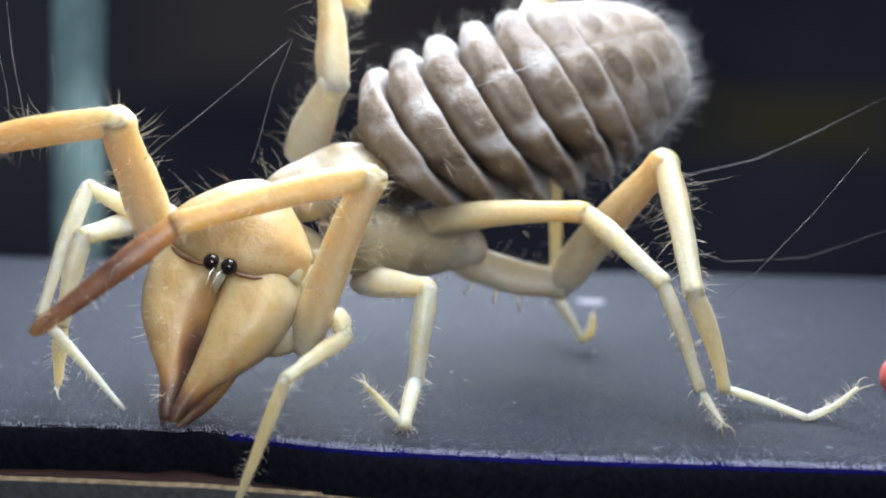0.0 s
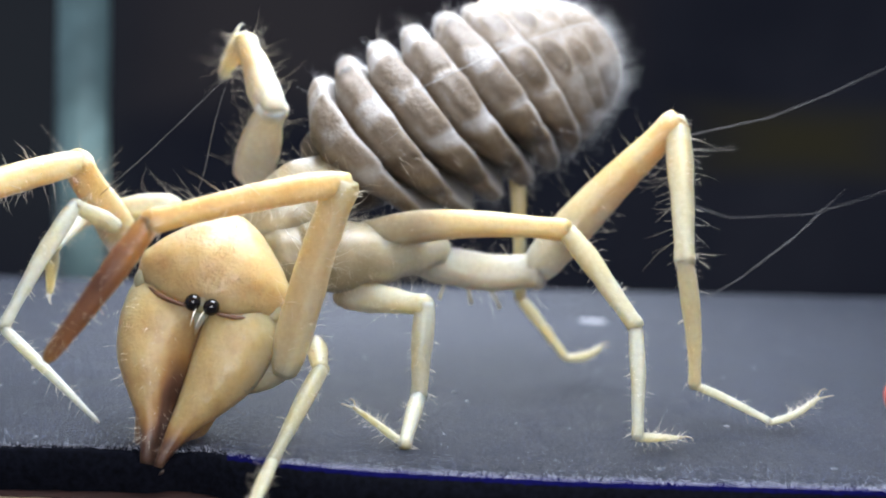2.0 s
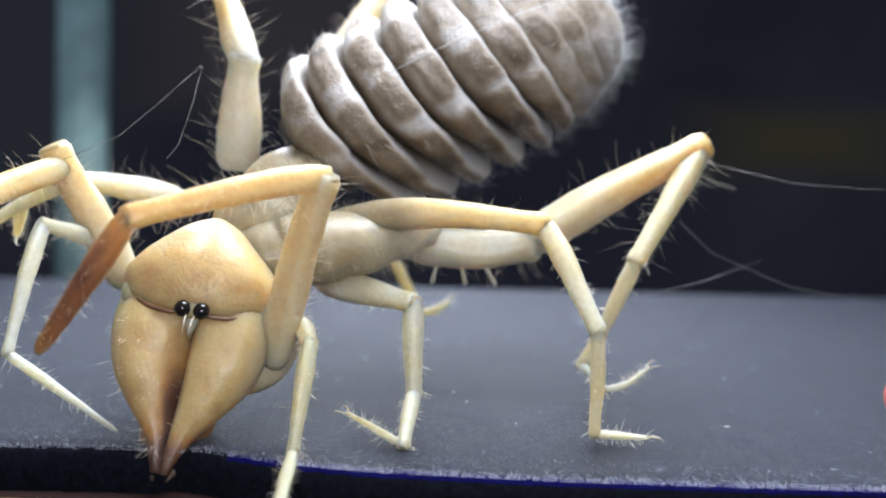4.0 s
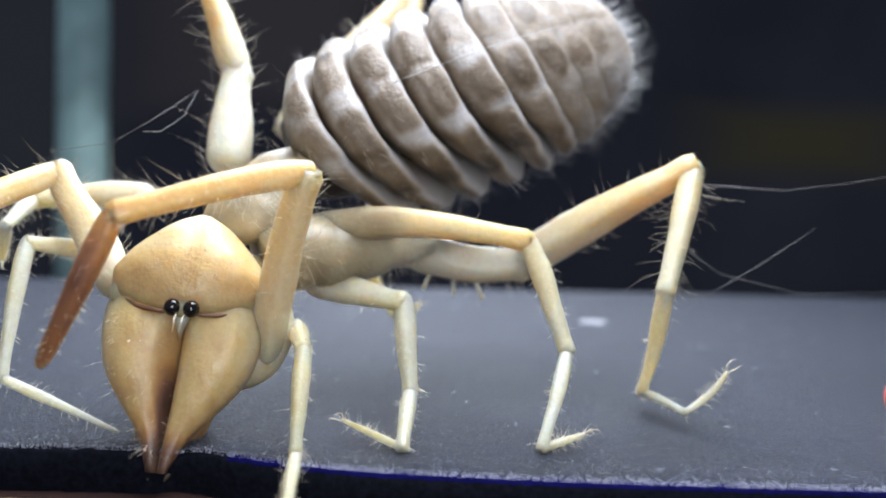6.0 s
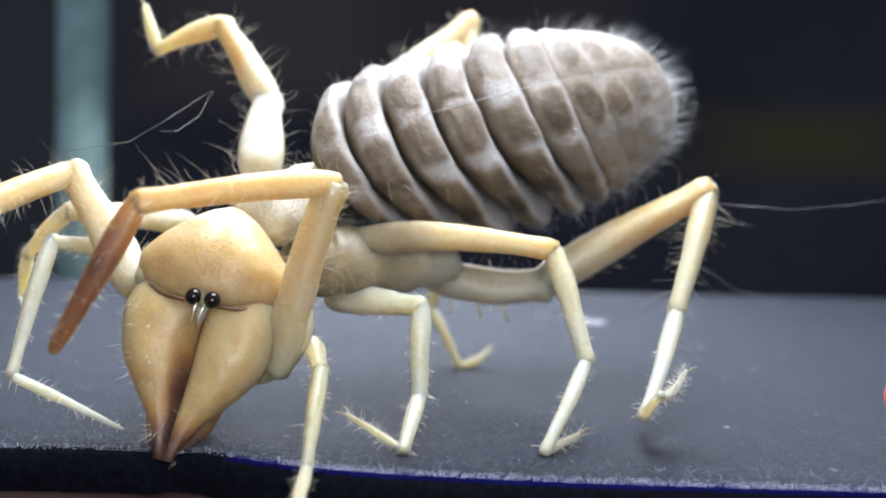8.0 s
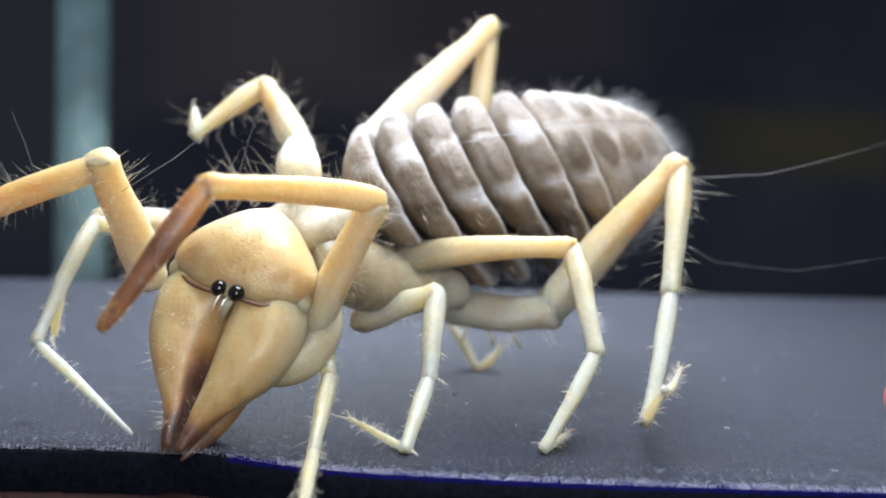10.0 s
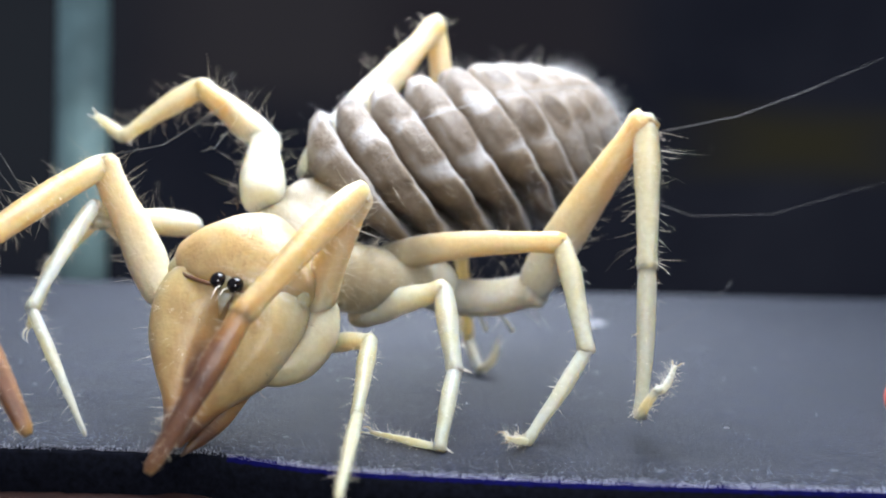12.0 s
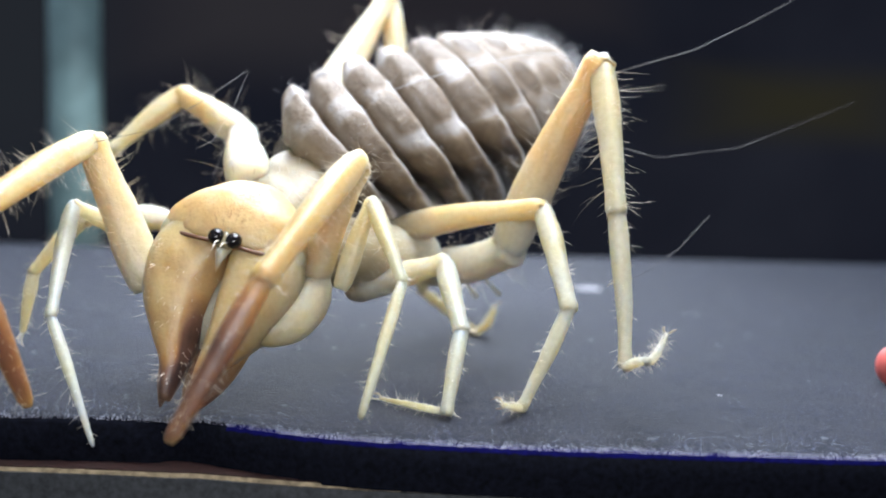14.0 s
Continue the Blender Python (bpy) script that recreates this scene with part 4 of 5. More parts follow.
    at("leg_one_right", 5.5, -9.51, 49.65, 6.63, -7.96, 44.28, 6.35, -7.94, 42.24, 0.28, -6.78, 33.76, -0.50)
    at("leg_one_right", 6, -9.72, 50.70, 6.11, -8.21, 45.34, 5.52, -7.90, 41.71, 0.26, -6.80, 33.20, -0.27)
    at("leg_one_right", 6.5, -9.83, 51.24, 5.85, -8.24, 45.91, 5.26, -7.64, 41.83, 0.37, -6.52, 33.34, -0.32)
    at("leg_one_right", 7, -9.04, 50.25, 5.81, -7.61, 44.85, 5.44, -7.36, 41.37, 0.07, -6.35, 32.84, -0.11)
    at("leg_one_right", 7.5, -8.87, 50.33, 5.81, -7.51, 44.91, 5.43, -7.39, 41.38, 0.09, -6.35, 32.85, -0.11)
    at("leg_one_right", 8, -8.61, 51.06, 4.95, -7.21, 45.68, 4.29, -7.18, 41.33, -0.40, -6.34, 32.78, -0.08)
    at("leg_one_right", 8.2, -7.91, 51.64, 4.09, -6.58, 46.21, 3.86, -7.02, 41.30, -0.22, -6.20, 32.74, -0.31)
    at("leg_one_right", 10.3, -8.06, 52.50, 4.39, -6.88, 47.09, 3.53, -6.84, 41.42, 0.58, -5.87, 32.88, 0.56)
    at("leg_one_right", 10.5, -8.06, 52.47, 4.80, -6.65, 47.17, 3.70, -6.94, 41.64, 0.51, -5.91, 33.10, 0.48)
    at("leg_one_right", 11, -8.72, 52.60, 5.18, -7.21, 47.30, 4.20, -6.55, 41.39, 1.86, -5.63, 32.89, 0.95)
    at("leg_one_right", 11.5, -6.35, 47.65, 7.78, -5.04, 45.97, 12.97, -5.11, 42.65, 7.48, -6.56, 36.46, 1.69)
    at("leg_one_right", 12, -7.46, 51.95, 4.85, -4.40, 47.38, 5.89, -4.52, 41.92, 2.57, -4.41, 33.49, 0.88)
    at("leg_one_right", 12.5, -7.61, 51.95, 5.05, -4.89, 47.40, 6.84, -5.06, 42.33, 2.94, -4.92, 34.04, 0.66)
    at("leg_one_right", 13, -8.25, 52.02, 4.76, -5.30, 47.79, 6.93, -5.29, 42.79, 2.95, -5.14, 34.63, 0.27)
    at("leg_one_right", 13.5, -6.51, 49.24, 6.00, -4.27, 47.19, 10.70, -3.88, 42.51, 6.36, -7.03, 41.30, -1.43)
    at("leg_one_right", 14, -6.03, 47.55, 7.51, -4.22, 47.71, 12.83, -2.03, 43.77, 8.29, -3.81, 38.51, 1.74)
    at("leg_two_right", 0, -5.65, 54.33, 7.54, -0.77, 48.57, 7.81, -1.35, 47.79, 1.95, -1.82, 42.58, 0.63, -4.72, 46.74, 2.11)
    at("leg_two_right", 0.5, -6.02, 53.21, 8.16, 0.76, 49.92, 7.60, -0.12, 48.73, 1.91, -1.70, 43.76, 0.51, -5.04, 47.36, 2.45)
    at("leg_two_right", 1, -6.00, 52.96, 8.23, 0.87, 49.91, 7.43, 0.11, 48.80, 1.70, -1.77, 43.91, 0.41, -5.15, 47.45, 2.40)
    at("leg_two_right", 1.5, -6.16, 52.76, 7.85, 0.87, 50.05, 7.28, 0.00, 48.85, 1.58, -1.70, 43.89, 0.30, -5.14, 47.39, 2.24)
    at("leg_two_right", 2, -6.93, 54.03, 7.92, -1.03, 49.32, 7.90, -1.24, 49.02, 2.03, -1.90, 43.95, 0.29, -5.41, 47.70, 1.52)
    at("leg_two_right", 2.5, -7.43, 54.48, 8.90, -1.93, 49.36, 8.12, -1.76, 48.97, 2.25, -2.00, 43.92, 0.36, -5.59, 47.64, 1.46)
    at("leg_two_right", 3, -7.56, 54.06, 8.54, -1.32, 49.84, 8.02, -1.32, 48.87, 2.22, -1.90, 43.86, 0.30, -5.63, 47.46, 1.30)
    at("leg_two_right", 5.5, -9.17, 53.82, 9.35, -2.82, 49.95, 7.97, -2.05, 48.82, 2.25, -2.09, 43.77, 0.34, -6.06, 47.17, 1.13)
    at("leg_two_right", 6, -8.98, 53.99, 8.73, -2.46, 50.24, 8.02, -1.78, 48.36, 2.49, -2.01, 43.44, 0.29, -6.00, 46.83, 0.94)
    at("leg_two_right", 6.5, -8.89, 53.49, 8.78, -2.34, 49.74, 8.58, -1.50, 48.23, 2.96, -2.01, 43.56, 0.29, -6.17, 46.79, 0.77)
    at("leg_two_right", 7, -8.03, 53.17, 8.63, -1.42, 49.60, 7.86, -1.11, 48.29, 2.13, -1.87, 43.27, 0.29, -5.87, 46.57, 1.30)
    at("leg_two_right", 7.5, -7.69, 53.58, 8.61, -1.38, 49.50, 7.88, -1.22, 48.11, 2.16, -1.92, 43.10, 0.28, -5.80, 46.52, 1.39)
    at("leg_two_right", 8, -7.56, 54.18, 7.75, -1.31, 49.94, 7.80, -1.18, 48.06, 2.22, -1.92, 43.08, 0.28, -5.73, 46.56, 1.42)
    at("leg_two_right", 8.2, -6.32, 54.18, 6.97, -0.26, 49.73, 7.71, -0.63, 48.08, 2.08, -1.73, 43.11, 0.28, -5.30, 46.76, 1.64)
    at("leg_two_right", 10.3, -5.76, 54.88, 6.12, -0.32, 50.37, 8.78, -0.59, 47.41, 3.70, -1.81, 43.41, 0.29, -5.66, 46.93, 1.09)
    at("leg_two_right", 10.5, -5.97, 54.77, 6.54, -0.39, 50.10, 8.60, -0.69, 47.83, 3.18, -1.81, 43.41, 0.29, -5.51, 47.03, 1.36)
    at("leg_two_right", 11, -6.59, 54.74, 6.95, -0.87, 50.41, 9.32, 0.11, 47.56, 4.27, -0.16, 43.71, 0.50, -4.40, 46.85, 0.27)
    at("leg_two_right", 11.5, -5.82, 55.24, 6.91, -0.41, 50.43, 9.07, 0.55, 47.67, 3.97, -0.03, 43.76, 0.30, -4.45, 46.66, 0.48)
    at("leg_two_right", 12, -5.94, 54.58, 6.57, 0.16, 50.81, 8.93, 1.01, 47.40, 4.22, 0.17, 43.79, 0.30, -4.21, 46.75, 0.29)
    at("leg_two_right", 12.5, -6.16, 54.65, 6.76, -0.03, 50.82, 8.93, 0.83, 47.42, 4.21, 0.07, 43.66, 0.42, -4.21, 46.76, 0.29)
    at("leg_two_right", 13, -6.73, 54.27, 6.96, -0.61, 50.46, 9.21, 0.56, 46.97, 4.62, 0.08, 43.34, 0.65, -4.19, 46.41, 0.22)
    at("leg_two_right", 13.5, -5.71, 55.68, 5.90, 0.34, 51.69, 8.01, 1.74, 47.12, 4.59, 0.85, 43.76, 0.47, -3.73, 46.39, 0.82)
    at("leg_two_right", 14, -5.92, 54.69, 6.16, 0.49, 51.52, 8.62, 1.64, 47.13, 4.88, 0.78, 44.19, 0.44, -3.48, 47.31, 0.30)
    at("leg_three_right", 0, -3.57, 57.32, 10.51, 9.81, 51.52, 13.02, 13.92, 46.66, 8.88, 16.38, 46.10, 2.32, 16.83, 43.27, 0.92)
    at("leg_three_right", 0.5, -3.40, 56.14, 11.34, 10.03, 49.94, 11.92, 14.14, 46.12, 6.80, 16.28, 47.21, 0.23, 17.16, 44.18, 0.74)
    at("leg_three_right", 1, -3.45, 55.96, 11.81, 10.34, 50.59, 12.16, 14.52, 46.80, 7.08, 16.16, 47.55, 0.31, 17.51, 44.67, 0.65)
    at("leg_three_right", 1.5, -3.56, 55.26, 11.63, 10.65, 51.12, 11.52, 14.15, 47.98, 5.56, 13.04, 43.57, 0.24, 15.73, 45.26, 0.67)
    at("leg_three_right", 2, -6.05, 53.78, 11.84, 8.23, 50.05, 13.06, 12.40, 47.54, 7.23, 11.98, 44.58, 0.90, 14.86, 45.94, 0.57)
    at("leg_three_right", 2.5, -6.56, 54.23, 13.45, 7.46, 49.93, 15.50, 10.81, 47.16, 9.27, 10.15, 43.54, 3.31, 13.08, 42.48, 1.90)
    at("leg_three_right", 3, -6.42, 53.60, 12.65, 7.23, 47.94, 13.50, 10.23, 44.34, 7.51, 10.71, 46.07, 0.75, 13.91, 45.15, 0.79)
    at("leg_three_right", 5.5, -8.66, 52.90, 13.40, 5.24, 47.82, 13.10, 7.53, 44.09, 6.88, 7.81, 46.62, 0.38, 11.04, 45.91, 0.52)
    at("leg_three_right", 6, -8.70, 53.33, 12.60, 5.79, 50.28, 12.31, 8.25, 48.41, 5.38, 6.20, 44.10, 0.26, 9.01, 45.54, 0.80)
    at("leg_three_right", 6.5, -9.07, 53.76, 12.40, 5.34, 50.43, 12.86, 7.67, 47.94, 6.06, 6.19, 44.30, 0.27, 8.78, 46.12, 0.75)
    at("leg_three_right", 7, -7.76, 53.03, 12.23, 6.71, 49.93, 11.68, 8.96, 48.41, 4.58, 6.21, 43.65, 0.25, 8.67, 45.60, 0.89)
    at("leg_three_right", 7.5, -7.68, 53.39, 11.84, 6.80, 50.31, 11.58, 8.90, 48.10, 4.62, 6.17, 43.37, 0.24, 8.63, 45.35, 0.79)
    at("leg_three_right", 8, -6.95, 53.79, 11.46, 7.46, 50.42, 11.78, 9.38, 47.63, 4.98, 6.28, 43.51, 0.24, 8.67, 45.57, 0.80)
    at("leg_three_right", 8.2, -5.53, 54.23, 10.68, 8.88, 50.87, 11.32, 10.19, 47.64, 4.57, 6.37, 43.67, 0.25, 8.71, 45.79, 0.74)
    at("leg_three_right", 10.3, -5.07, 55.47, 9.42, 8.77, 50.95, 12.05, 9.80, 46.82, 5.75, 6.33, 44.15, 0.29, 8.03, 46.85, 0.42)
    at("leg_three_right", 10.5, -5.18, 54.65, 9.51, 8.78, 50.44, 12.05, 10.03, 47.04, 5.37, 6.31, 43.99, 0.28, 8.01, 46.70, 0.29)
    at("leg_three_right", 11, -6.37, 55.15, 10.26, 7.45, 50.51, 12.85, 8.51, 47.02, 6.18, 4.99, 44.30, 0.78, 4.17, 47.36, 0.35)
    at("leg_three_right", 11.5, -5.61, 56.28, 10.19, 7.86, 50.57, 12.41, 9.01, 46.81, 5.91, 5.22, 43.95, 0.76, 4.32, 46.98, 0.29)
    at("leg_three_right", 12, -5.67, 55.93, 9.80, 8.16, 51.29, 12.33, 9.42, 47.92, 5.64, 5.52, 45.86, 0.21, 4.06, 43.18, 1.15)
    at("leg_three_right", 12.5, -5.90, 55.87, 10.01, 7.96, 51.28, 12.40, 9.29, 47.85, 5.75, 5.46, 45.94, 0.22, 3.98, 43.29, 1.21)
    at("leg_three_right", 13, -6.63, 55.48, 10.02, 7.37, 51.38, 12.53, 8.80, 47.55, 6.12, 5.46, 45.87, 0.21, 3.97, 43.21, 1.17)
    at("leg_three_right", 13.5, -5.08, 59.60, 8.48, 6.59, 51.18, 11.92, 8.37, 46.26, 6.42, 5.16, 43.57, 0.81, 4.26, 46.62, 0.43)
    at("leg_three_right", 14, -5.09, 58.65, 8.97, 6.99, 50.89, 12.55, 8.25, 46.28, 6.64, 5.49, 46.15, 0.21, 4.07, 43.48, 1.23)
    at("leg_four_right", 0, 2.95, 62.34, 9.16, 10.22, 62.14, 7.18, 15.46, 52.41, 16.70, 15.50, 45.54, 8.37, 19.63, 50.62, 1.35, 23.94, 47.84, 0.24, 27.37, 48.09, 2.30)
    at("leg_four_right", 0.5, 3.29, 62.00, 9.03, 10.45, 61.70, 6.67, 17.54, 53.57, 16.48, 16.43, 46.11, 8.76, 20.10, 51.20, 1.50, 24.48, 48.59, 0.28, 27.67, 47.85, 2.60)
    at("leg_four_right", 1, 3.16, 60.32, 10.11, 10.53, 59.52, 8.76, 19.32, 53.47, 18.72, 17.39, 47.44, 9.97, 19.84, 52.28, 2.06, 24.09, 49.59, 0.49, 27.64, 50.37, 2.15)
    at("leg_four_right", 1.5, 3.15, 60.20, 9.77, 10.57, 59.81, 8.57, 19.81, 54.13, 18.32, 16.95, 48.29, 9.70, 18.65, 53.31, 1.71, 22.58, 50.10, 0.48, 25.77, 50.88, 2.76)
    at("leg_four_right", 2, -0.14, 58.29, 10.87, 7.23, 57.04, 10.06, 16.52, 54.01, 20.94, 15.91, 49.23, 11.27, 18.01, 52.52, 2.51, 22.34, 50.09, 0.68, 25.93, 50.80, 2.29)
    at("leg_four_right", 2.5, -0.94, 58.75, 12.54, 6.61, 58.85, 12.24, 16.77, 52.51, 20.56, 12.84, 51.92, 10.50, 11.21, 57.54, 2.90, 12.74, 52.75, 1.59, 15.47, 50.72, 3.69)
    at("leg_four_right", 3, -0.32, 56.54, 11.69, 7.22, 56.12, 11.34, 20.00, 56.27, 18.41, 14.20, 52.63, 10.06, 11.36, 57.52, 2.30, 12.06, 52.43, 1.46, 15.47, 53.98, 2.85)
    at("leg_four_right", 5.5, -1.90, 57.42, 13.65, 5.62, 57.05, 14.01, 17.78, 57.18, 22.07, 12.70, 54.23, 13.00, 9.91, 56.54, 4.11, 10.80, 51.44, 3.64, 14.29, 52.94, 4.86)
    at("leg_four_right", 6, -1.09, 59.33, 11.57, 6.36, 59.30, 10.50, 18.39, 55.84, 17.97, 15.09, 50.53, 9.16, 15.20, 55.92, 1.23, 16.87, 51.00, 0.99, 19.51, 50.51, 3.99)
    at("leg_four_right", 6.5, -1.41, 60.43, 11.17, 6.08, 60.48, 10.44, 16.27, 55.35, 19.53, 13.89, 50.35, 10.26, 14.30, 54.61, 1.67, 16.10, 49.74, 1.27, 18.85, 49.32, 4.20)
    at("leg_four_right", 7, 0.64, 61.66, 10.87, 8.08, 61.88, 9.74, 19.35, 54.78, 15.68, 14.64, 48.33, 8.41, 14.19, 54.81, 1.35, 15.68, 49.83, 1.27, 18.68, 49.13, 3.83)
    at("leg_four_right", 7.5, 0.70, 61.42, 10.80, 8.12, 61.27, 9.55, 19.95, 54.75, 15.06, 14.78, 48.33, 8.08, 13.69, 54.40, 0.75, 13.82, 49.22, 1.20, 16.47, 48.66, 4.16)
    at("leg_four_right", 8, 0.81, 60.60, 9.58, 8.26, 59.94, 8.88, 20.67, 58.87, 16.60, 17.04, 54.20, 7.59, 13.24, 47.97, 1.39, 12.95, 43.39, 3.82, 15.37, 46.43, 4.77)
    at("leg_four_right", 8.2, 1.91, 60.16, 8.68, 9.30, 59.39, 7.60, 21.60, 58.58, 15.50, 17.68, 53.44, 6.88, 13.17, 46.99, 1.40, 13.21, 42.69, 4.31, 15.54, 45.90, 4.88)
    at("leg_four_right", 10.3, 1.40, 59.96, 7.47, 8.43, 57.36, 7.10, 17.59, 56.81, 18.55, 15.72, 51.65, 9.27, 13.10, 47.00, 1.32, 12.90, 42.76, 4.32, 14.92, 46.15, 5.03)
    at("leg_four_right", 10.5, 1.51, 59.22, 7.98, 8.57, 56.73, 7.42, 18.16, 56.03, 18.51, 16.00, 51.26, 9.11, 13.04, 46.29, 1.48, 12.70, 42.07, 4.48, 14.75, 45.43, 5.16)
    at("leg_four_right", 11, -0.25, 58.75, 9.76, 6.66, 55.83, 9.77, 13.15, 51.15, 22.01, 12.80, 47.65, 11.78, 12.68, 46.49, 2.14, 12.32, 41.88, 4.51, 14.15, 45.37, 5.16)
    at("leg_four_right", 11.5, 0.41, 60.05, 8.80, 6.71, 56.02, 9.32, 13.47, 51.82, 21.58, 12.98, 48.02, 11.47, 12.82, 46.97, 1.85, 12.49, 42.44, 4.38, 14.33, 45.93, 5.05)
    at("leg_four_right", 12, 0.42, 60.48, 8.31, 7.05, 57.01, 8.81, 14.01, 53.02, 21.01, 13.37, 49.01, 11.00, 12.96, 47.88, 1.44, 12.79, 43.46, 4.16, 14.78, 46.83, 4.97)
    at("leg_four_right", 12.5, 0.22, 60.29, 8.55, 7.07, 57.32, 9.22, 13.65, 52.43, 21.31, 13.06, 48.32, 11.33, 12.82, 47.24, 1.73, 12.58, 42.74, 4.32, 14.48, 46.19, 5.01)
    at("leg_four_right", 13, -0.44, 59.83, 9.01, 6.62, 57.39, 9.82, 12.42, 51.22, 21.72, 12.35, 46.89, 11.81, 12.54, 45.79, 2.15, 12.13, 41.16, 4.47, 13.79, 44.72, 5.24)
    at("leg_four_right", 13.5, -0.56, 62.04, 7.03, 5.87, 58.32, 8.05, 10.00, 53.42, 21.16, 10.81, 48.42, 11.63, 12.04, 47.42, 2.12, 12.26, 42.63, 4.11, 14.43, 45.66, 5.56)
    at("leg_four_right", 14, -0.51, 60.10, 8.11, 5.25, 55.53, 9.60, 10.64, 51.44, 22.56, 11.12, 47.17, 12.64, 11.87, 46.07, 2.99, 11.80, 41.13, 4.57, 13.83, 44.43, 5.56)
    at("palp_left", 0, -18.82, 49.62, 11.05, -18.36, 42.52, 17.49, -30.57, 43.69, 15.10, -34.75, 39.15, 6.58)
    at("palp_left", 0.5, -18.65, 50.35, 11.85, -18.87, 42.59, 17.51, -31.09, 43.92, 15.24, -35.07, 39.45, 6.59)
    at("palp_left", 1, -18.98, 51.24, 11.90, -19.16, 43.49, 17.57, -31.42, 44.19, 15.27, -35.06, 39.44, 6.63)
    at("palp_left", 1.5, -20.94, 56.06, 11.48, -21.86, 48.93, 17.82, -26.27, 37.61, 14.90, -33.17, 37.31, 6.99)
    at("palp_left", 2, -23.31, 56.15, 10.56, -23.77, 48.71, 16.60, -27.43, 37.42, 12.70, -34.64, 38.96, 5.23)
    at("palp_left", 2.5, -20.17, 49.23, 9.69, -25.57, 51.77, 17.19, -29.71, 40.71, 13.09, -36.22, 40.74, 4.86)
    at("palp_left", 3, -22.87, 54.90, 9.10, -24.60, 49.28, 16.67, -28.48, 38.45, 11.80, -35.71, 40.17, 4.38)
    at("palp_left", 5.5, -20.95, 48.20, 8.87, -26.43, 51.38, 16.07, -30.16, 40.46, 11.26, -37.04, 41.66, 3.42)
    at("palp_left", 6, -20.68, 47.77, 9.05, -26.21, 51.13, 16.14, -30.07, 40.30, 11.23, -36.99, 41.60, 3.44)
    at("palp_left", 6.5, -20.71, 47.84, 8.70, -26.08, 51.03, 15.98, -29.96, 40.14, 11.24, -36.89, 41.49, 3.47)
    at("palp_left", 7, -19.98, 47.80, 9.45, -25.44, 50.95, 16.69, -29.76, 40.27, 11.84, -36.80, 41.39, 4.13)
    at("palp_left", 7.5, -19.76, 47.70, 9.46, -25.53, 50.99, 16.39, -29.74, 40.26, 11.55, -37.00, 41.61, 4.09)
    at("palp_left", 8, -19.56, 47.66, 9.11, -25.08, 51.00, 16.21, -29.58, 40.45, 11.25, -36.48, 41.73, 3.44)
    at("palp_left", 8.2, -18.10, 47.74, 9.80, -24.05, 51.24, 16.46, -28.92, 40.82, 11.58, -35.42, 41.98, 3.42)
    at("palp_left", 10.3, -20.02, 51.54, 9.13, -20.47, 45.21, 16.33, -31.98, 45.48, 11.47, -29.56, 40.08, 2.80)
    at("palp_left", 10.5, -20.01, 51.54, 9.19, -21.03, 45.19, 16.31, -32.29, 45.32, 10.91, -29.24, 40.47, 2.11)
    at("palp_left", 11, -19.74, 50.72, 8.28, -24.92, 52.48, 16.17, -28.01, 41.49, 11.09, -23.45, 38.06, 2.29)
    at("palp_left", 11.5, -19.59, 50.28, 8.37, -24.03, 51.04, 16.85, -26.50, 40.80, 10.14, -20.58, 39.17, 1.63)
    at("palp_left", 12, -18.69, 50.01, 8.35, -23.10, 51.10, 16.81, -27.03, 41.09, 10.43, -21.44, 39.12, 1.77)
    at("palp_left", 12.5, -18.98, 50.16, 8.39, -23.74, 51.61, 16.60, -27.24, 41.30, 10.47, -21.41, 38.27, 2.30)
    at("palp_left", 13, -19.51, 49.69, 8.14, -24.02, 50.40, 16.58, -25.74, 39.24, 11.25, -23.34, 40.20, 1.07)
    at("palp_left", 13.5, -18.94, 49.36, 7.42, -22.61, 49.34, 16.30, -24.88, 38.14, 11.23, -23.83, 40.89, 1.15)
    at("palp_left", 14, -19.09, 49.03, 7.16, -22.48, 48.80, 16.16, -24.03, 37.42, 11.23, -22.15, 40.36, 1.32)
    at("leg_one_left", 0, -20.45, 51.11, 11.97, -22.96, 48.93, 13.87, -24.25, 45.56, 5.88, -18.03, 42.93, 0.99)
    at("leg_one_left", 0.5, -20.94, 51.79, 12.55, -22.60, 48.62, 13.92, -23.40, 44.72, 6.11, -16.98, 43.18, 1.02)
    at("leg_one_left", 1, -20.70, 51.16, 12.62, -22.25, 48.09, 14.31, -23.48, 44.68, 6.33, -17.40, 42.39, 1.11)
    at("leg_one_left", 1.5, -20.43, 50.01, 12.69, -20.87, 46.61, 14.40, -24.48, 44.33, 6.68, -19.42, 39.83, 1.82)
    at("leg_one_left", 2, -22.75, 51.93, 12.56, -23.72, 48.45, 13.84, -25.70, 44.04, 6.53, -19.25, 42.41, 1.52)
    at("leg_one_left", 2.5, -23.15, 51.95, 12.18, -24.71, 48.96, 14.01, -26.40, 44.95, 6.40, -20.28, 42.91, 1.14)
    at("leg_one_left", 3, -23.08, 51.82, 11.80, -25.42, 49.13, 13.20, -25.91, 44.80, 5.59, -19.18, 43.37, 0.89)
    at("leg_one_left", 5.5, -24.30, 50.84, 11.07, -27.10, 48.24, 11.40, -25.83, 44.89, 3.40, -18.03, 44.15, 0.56)
    at("leg_one_left", 6, -24.44, 51.44, 10.83, -26.75, 48.44, 11.43, -26.37, 45.11, 3.33, -18.62, 43.59, 0.70)
    at("leg_one_left", 6.5, -24.18, 50.76, 10.32, -26.50, 47.80, 11.06, -26.59, 45.61, 2.56, -18.81, 43.29, 0.68)
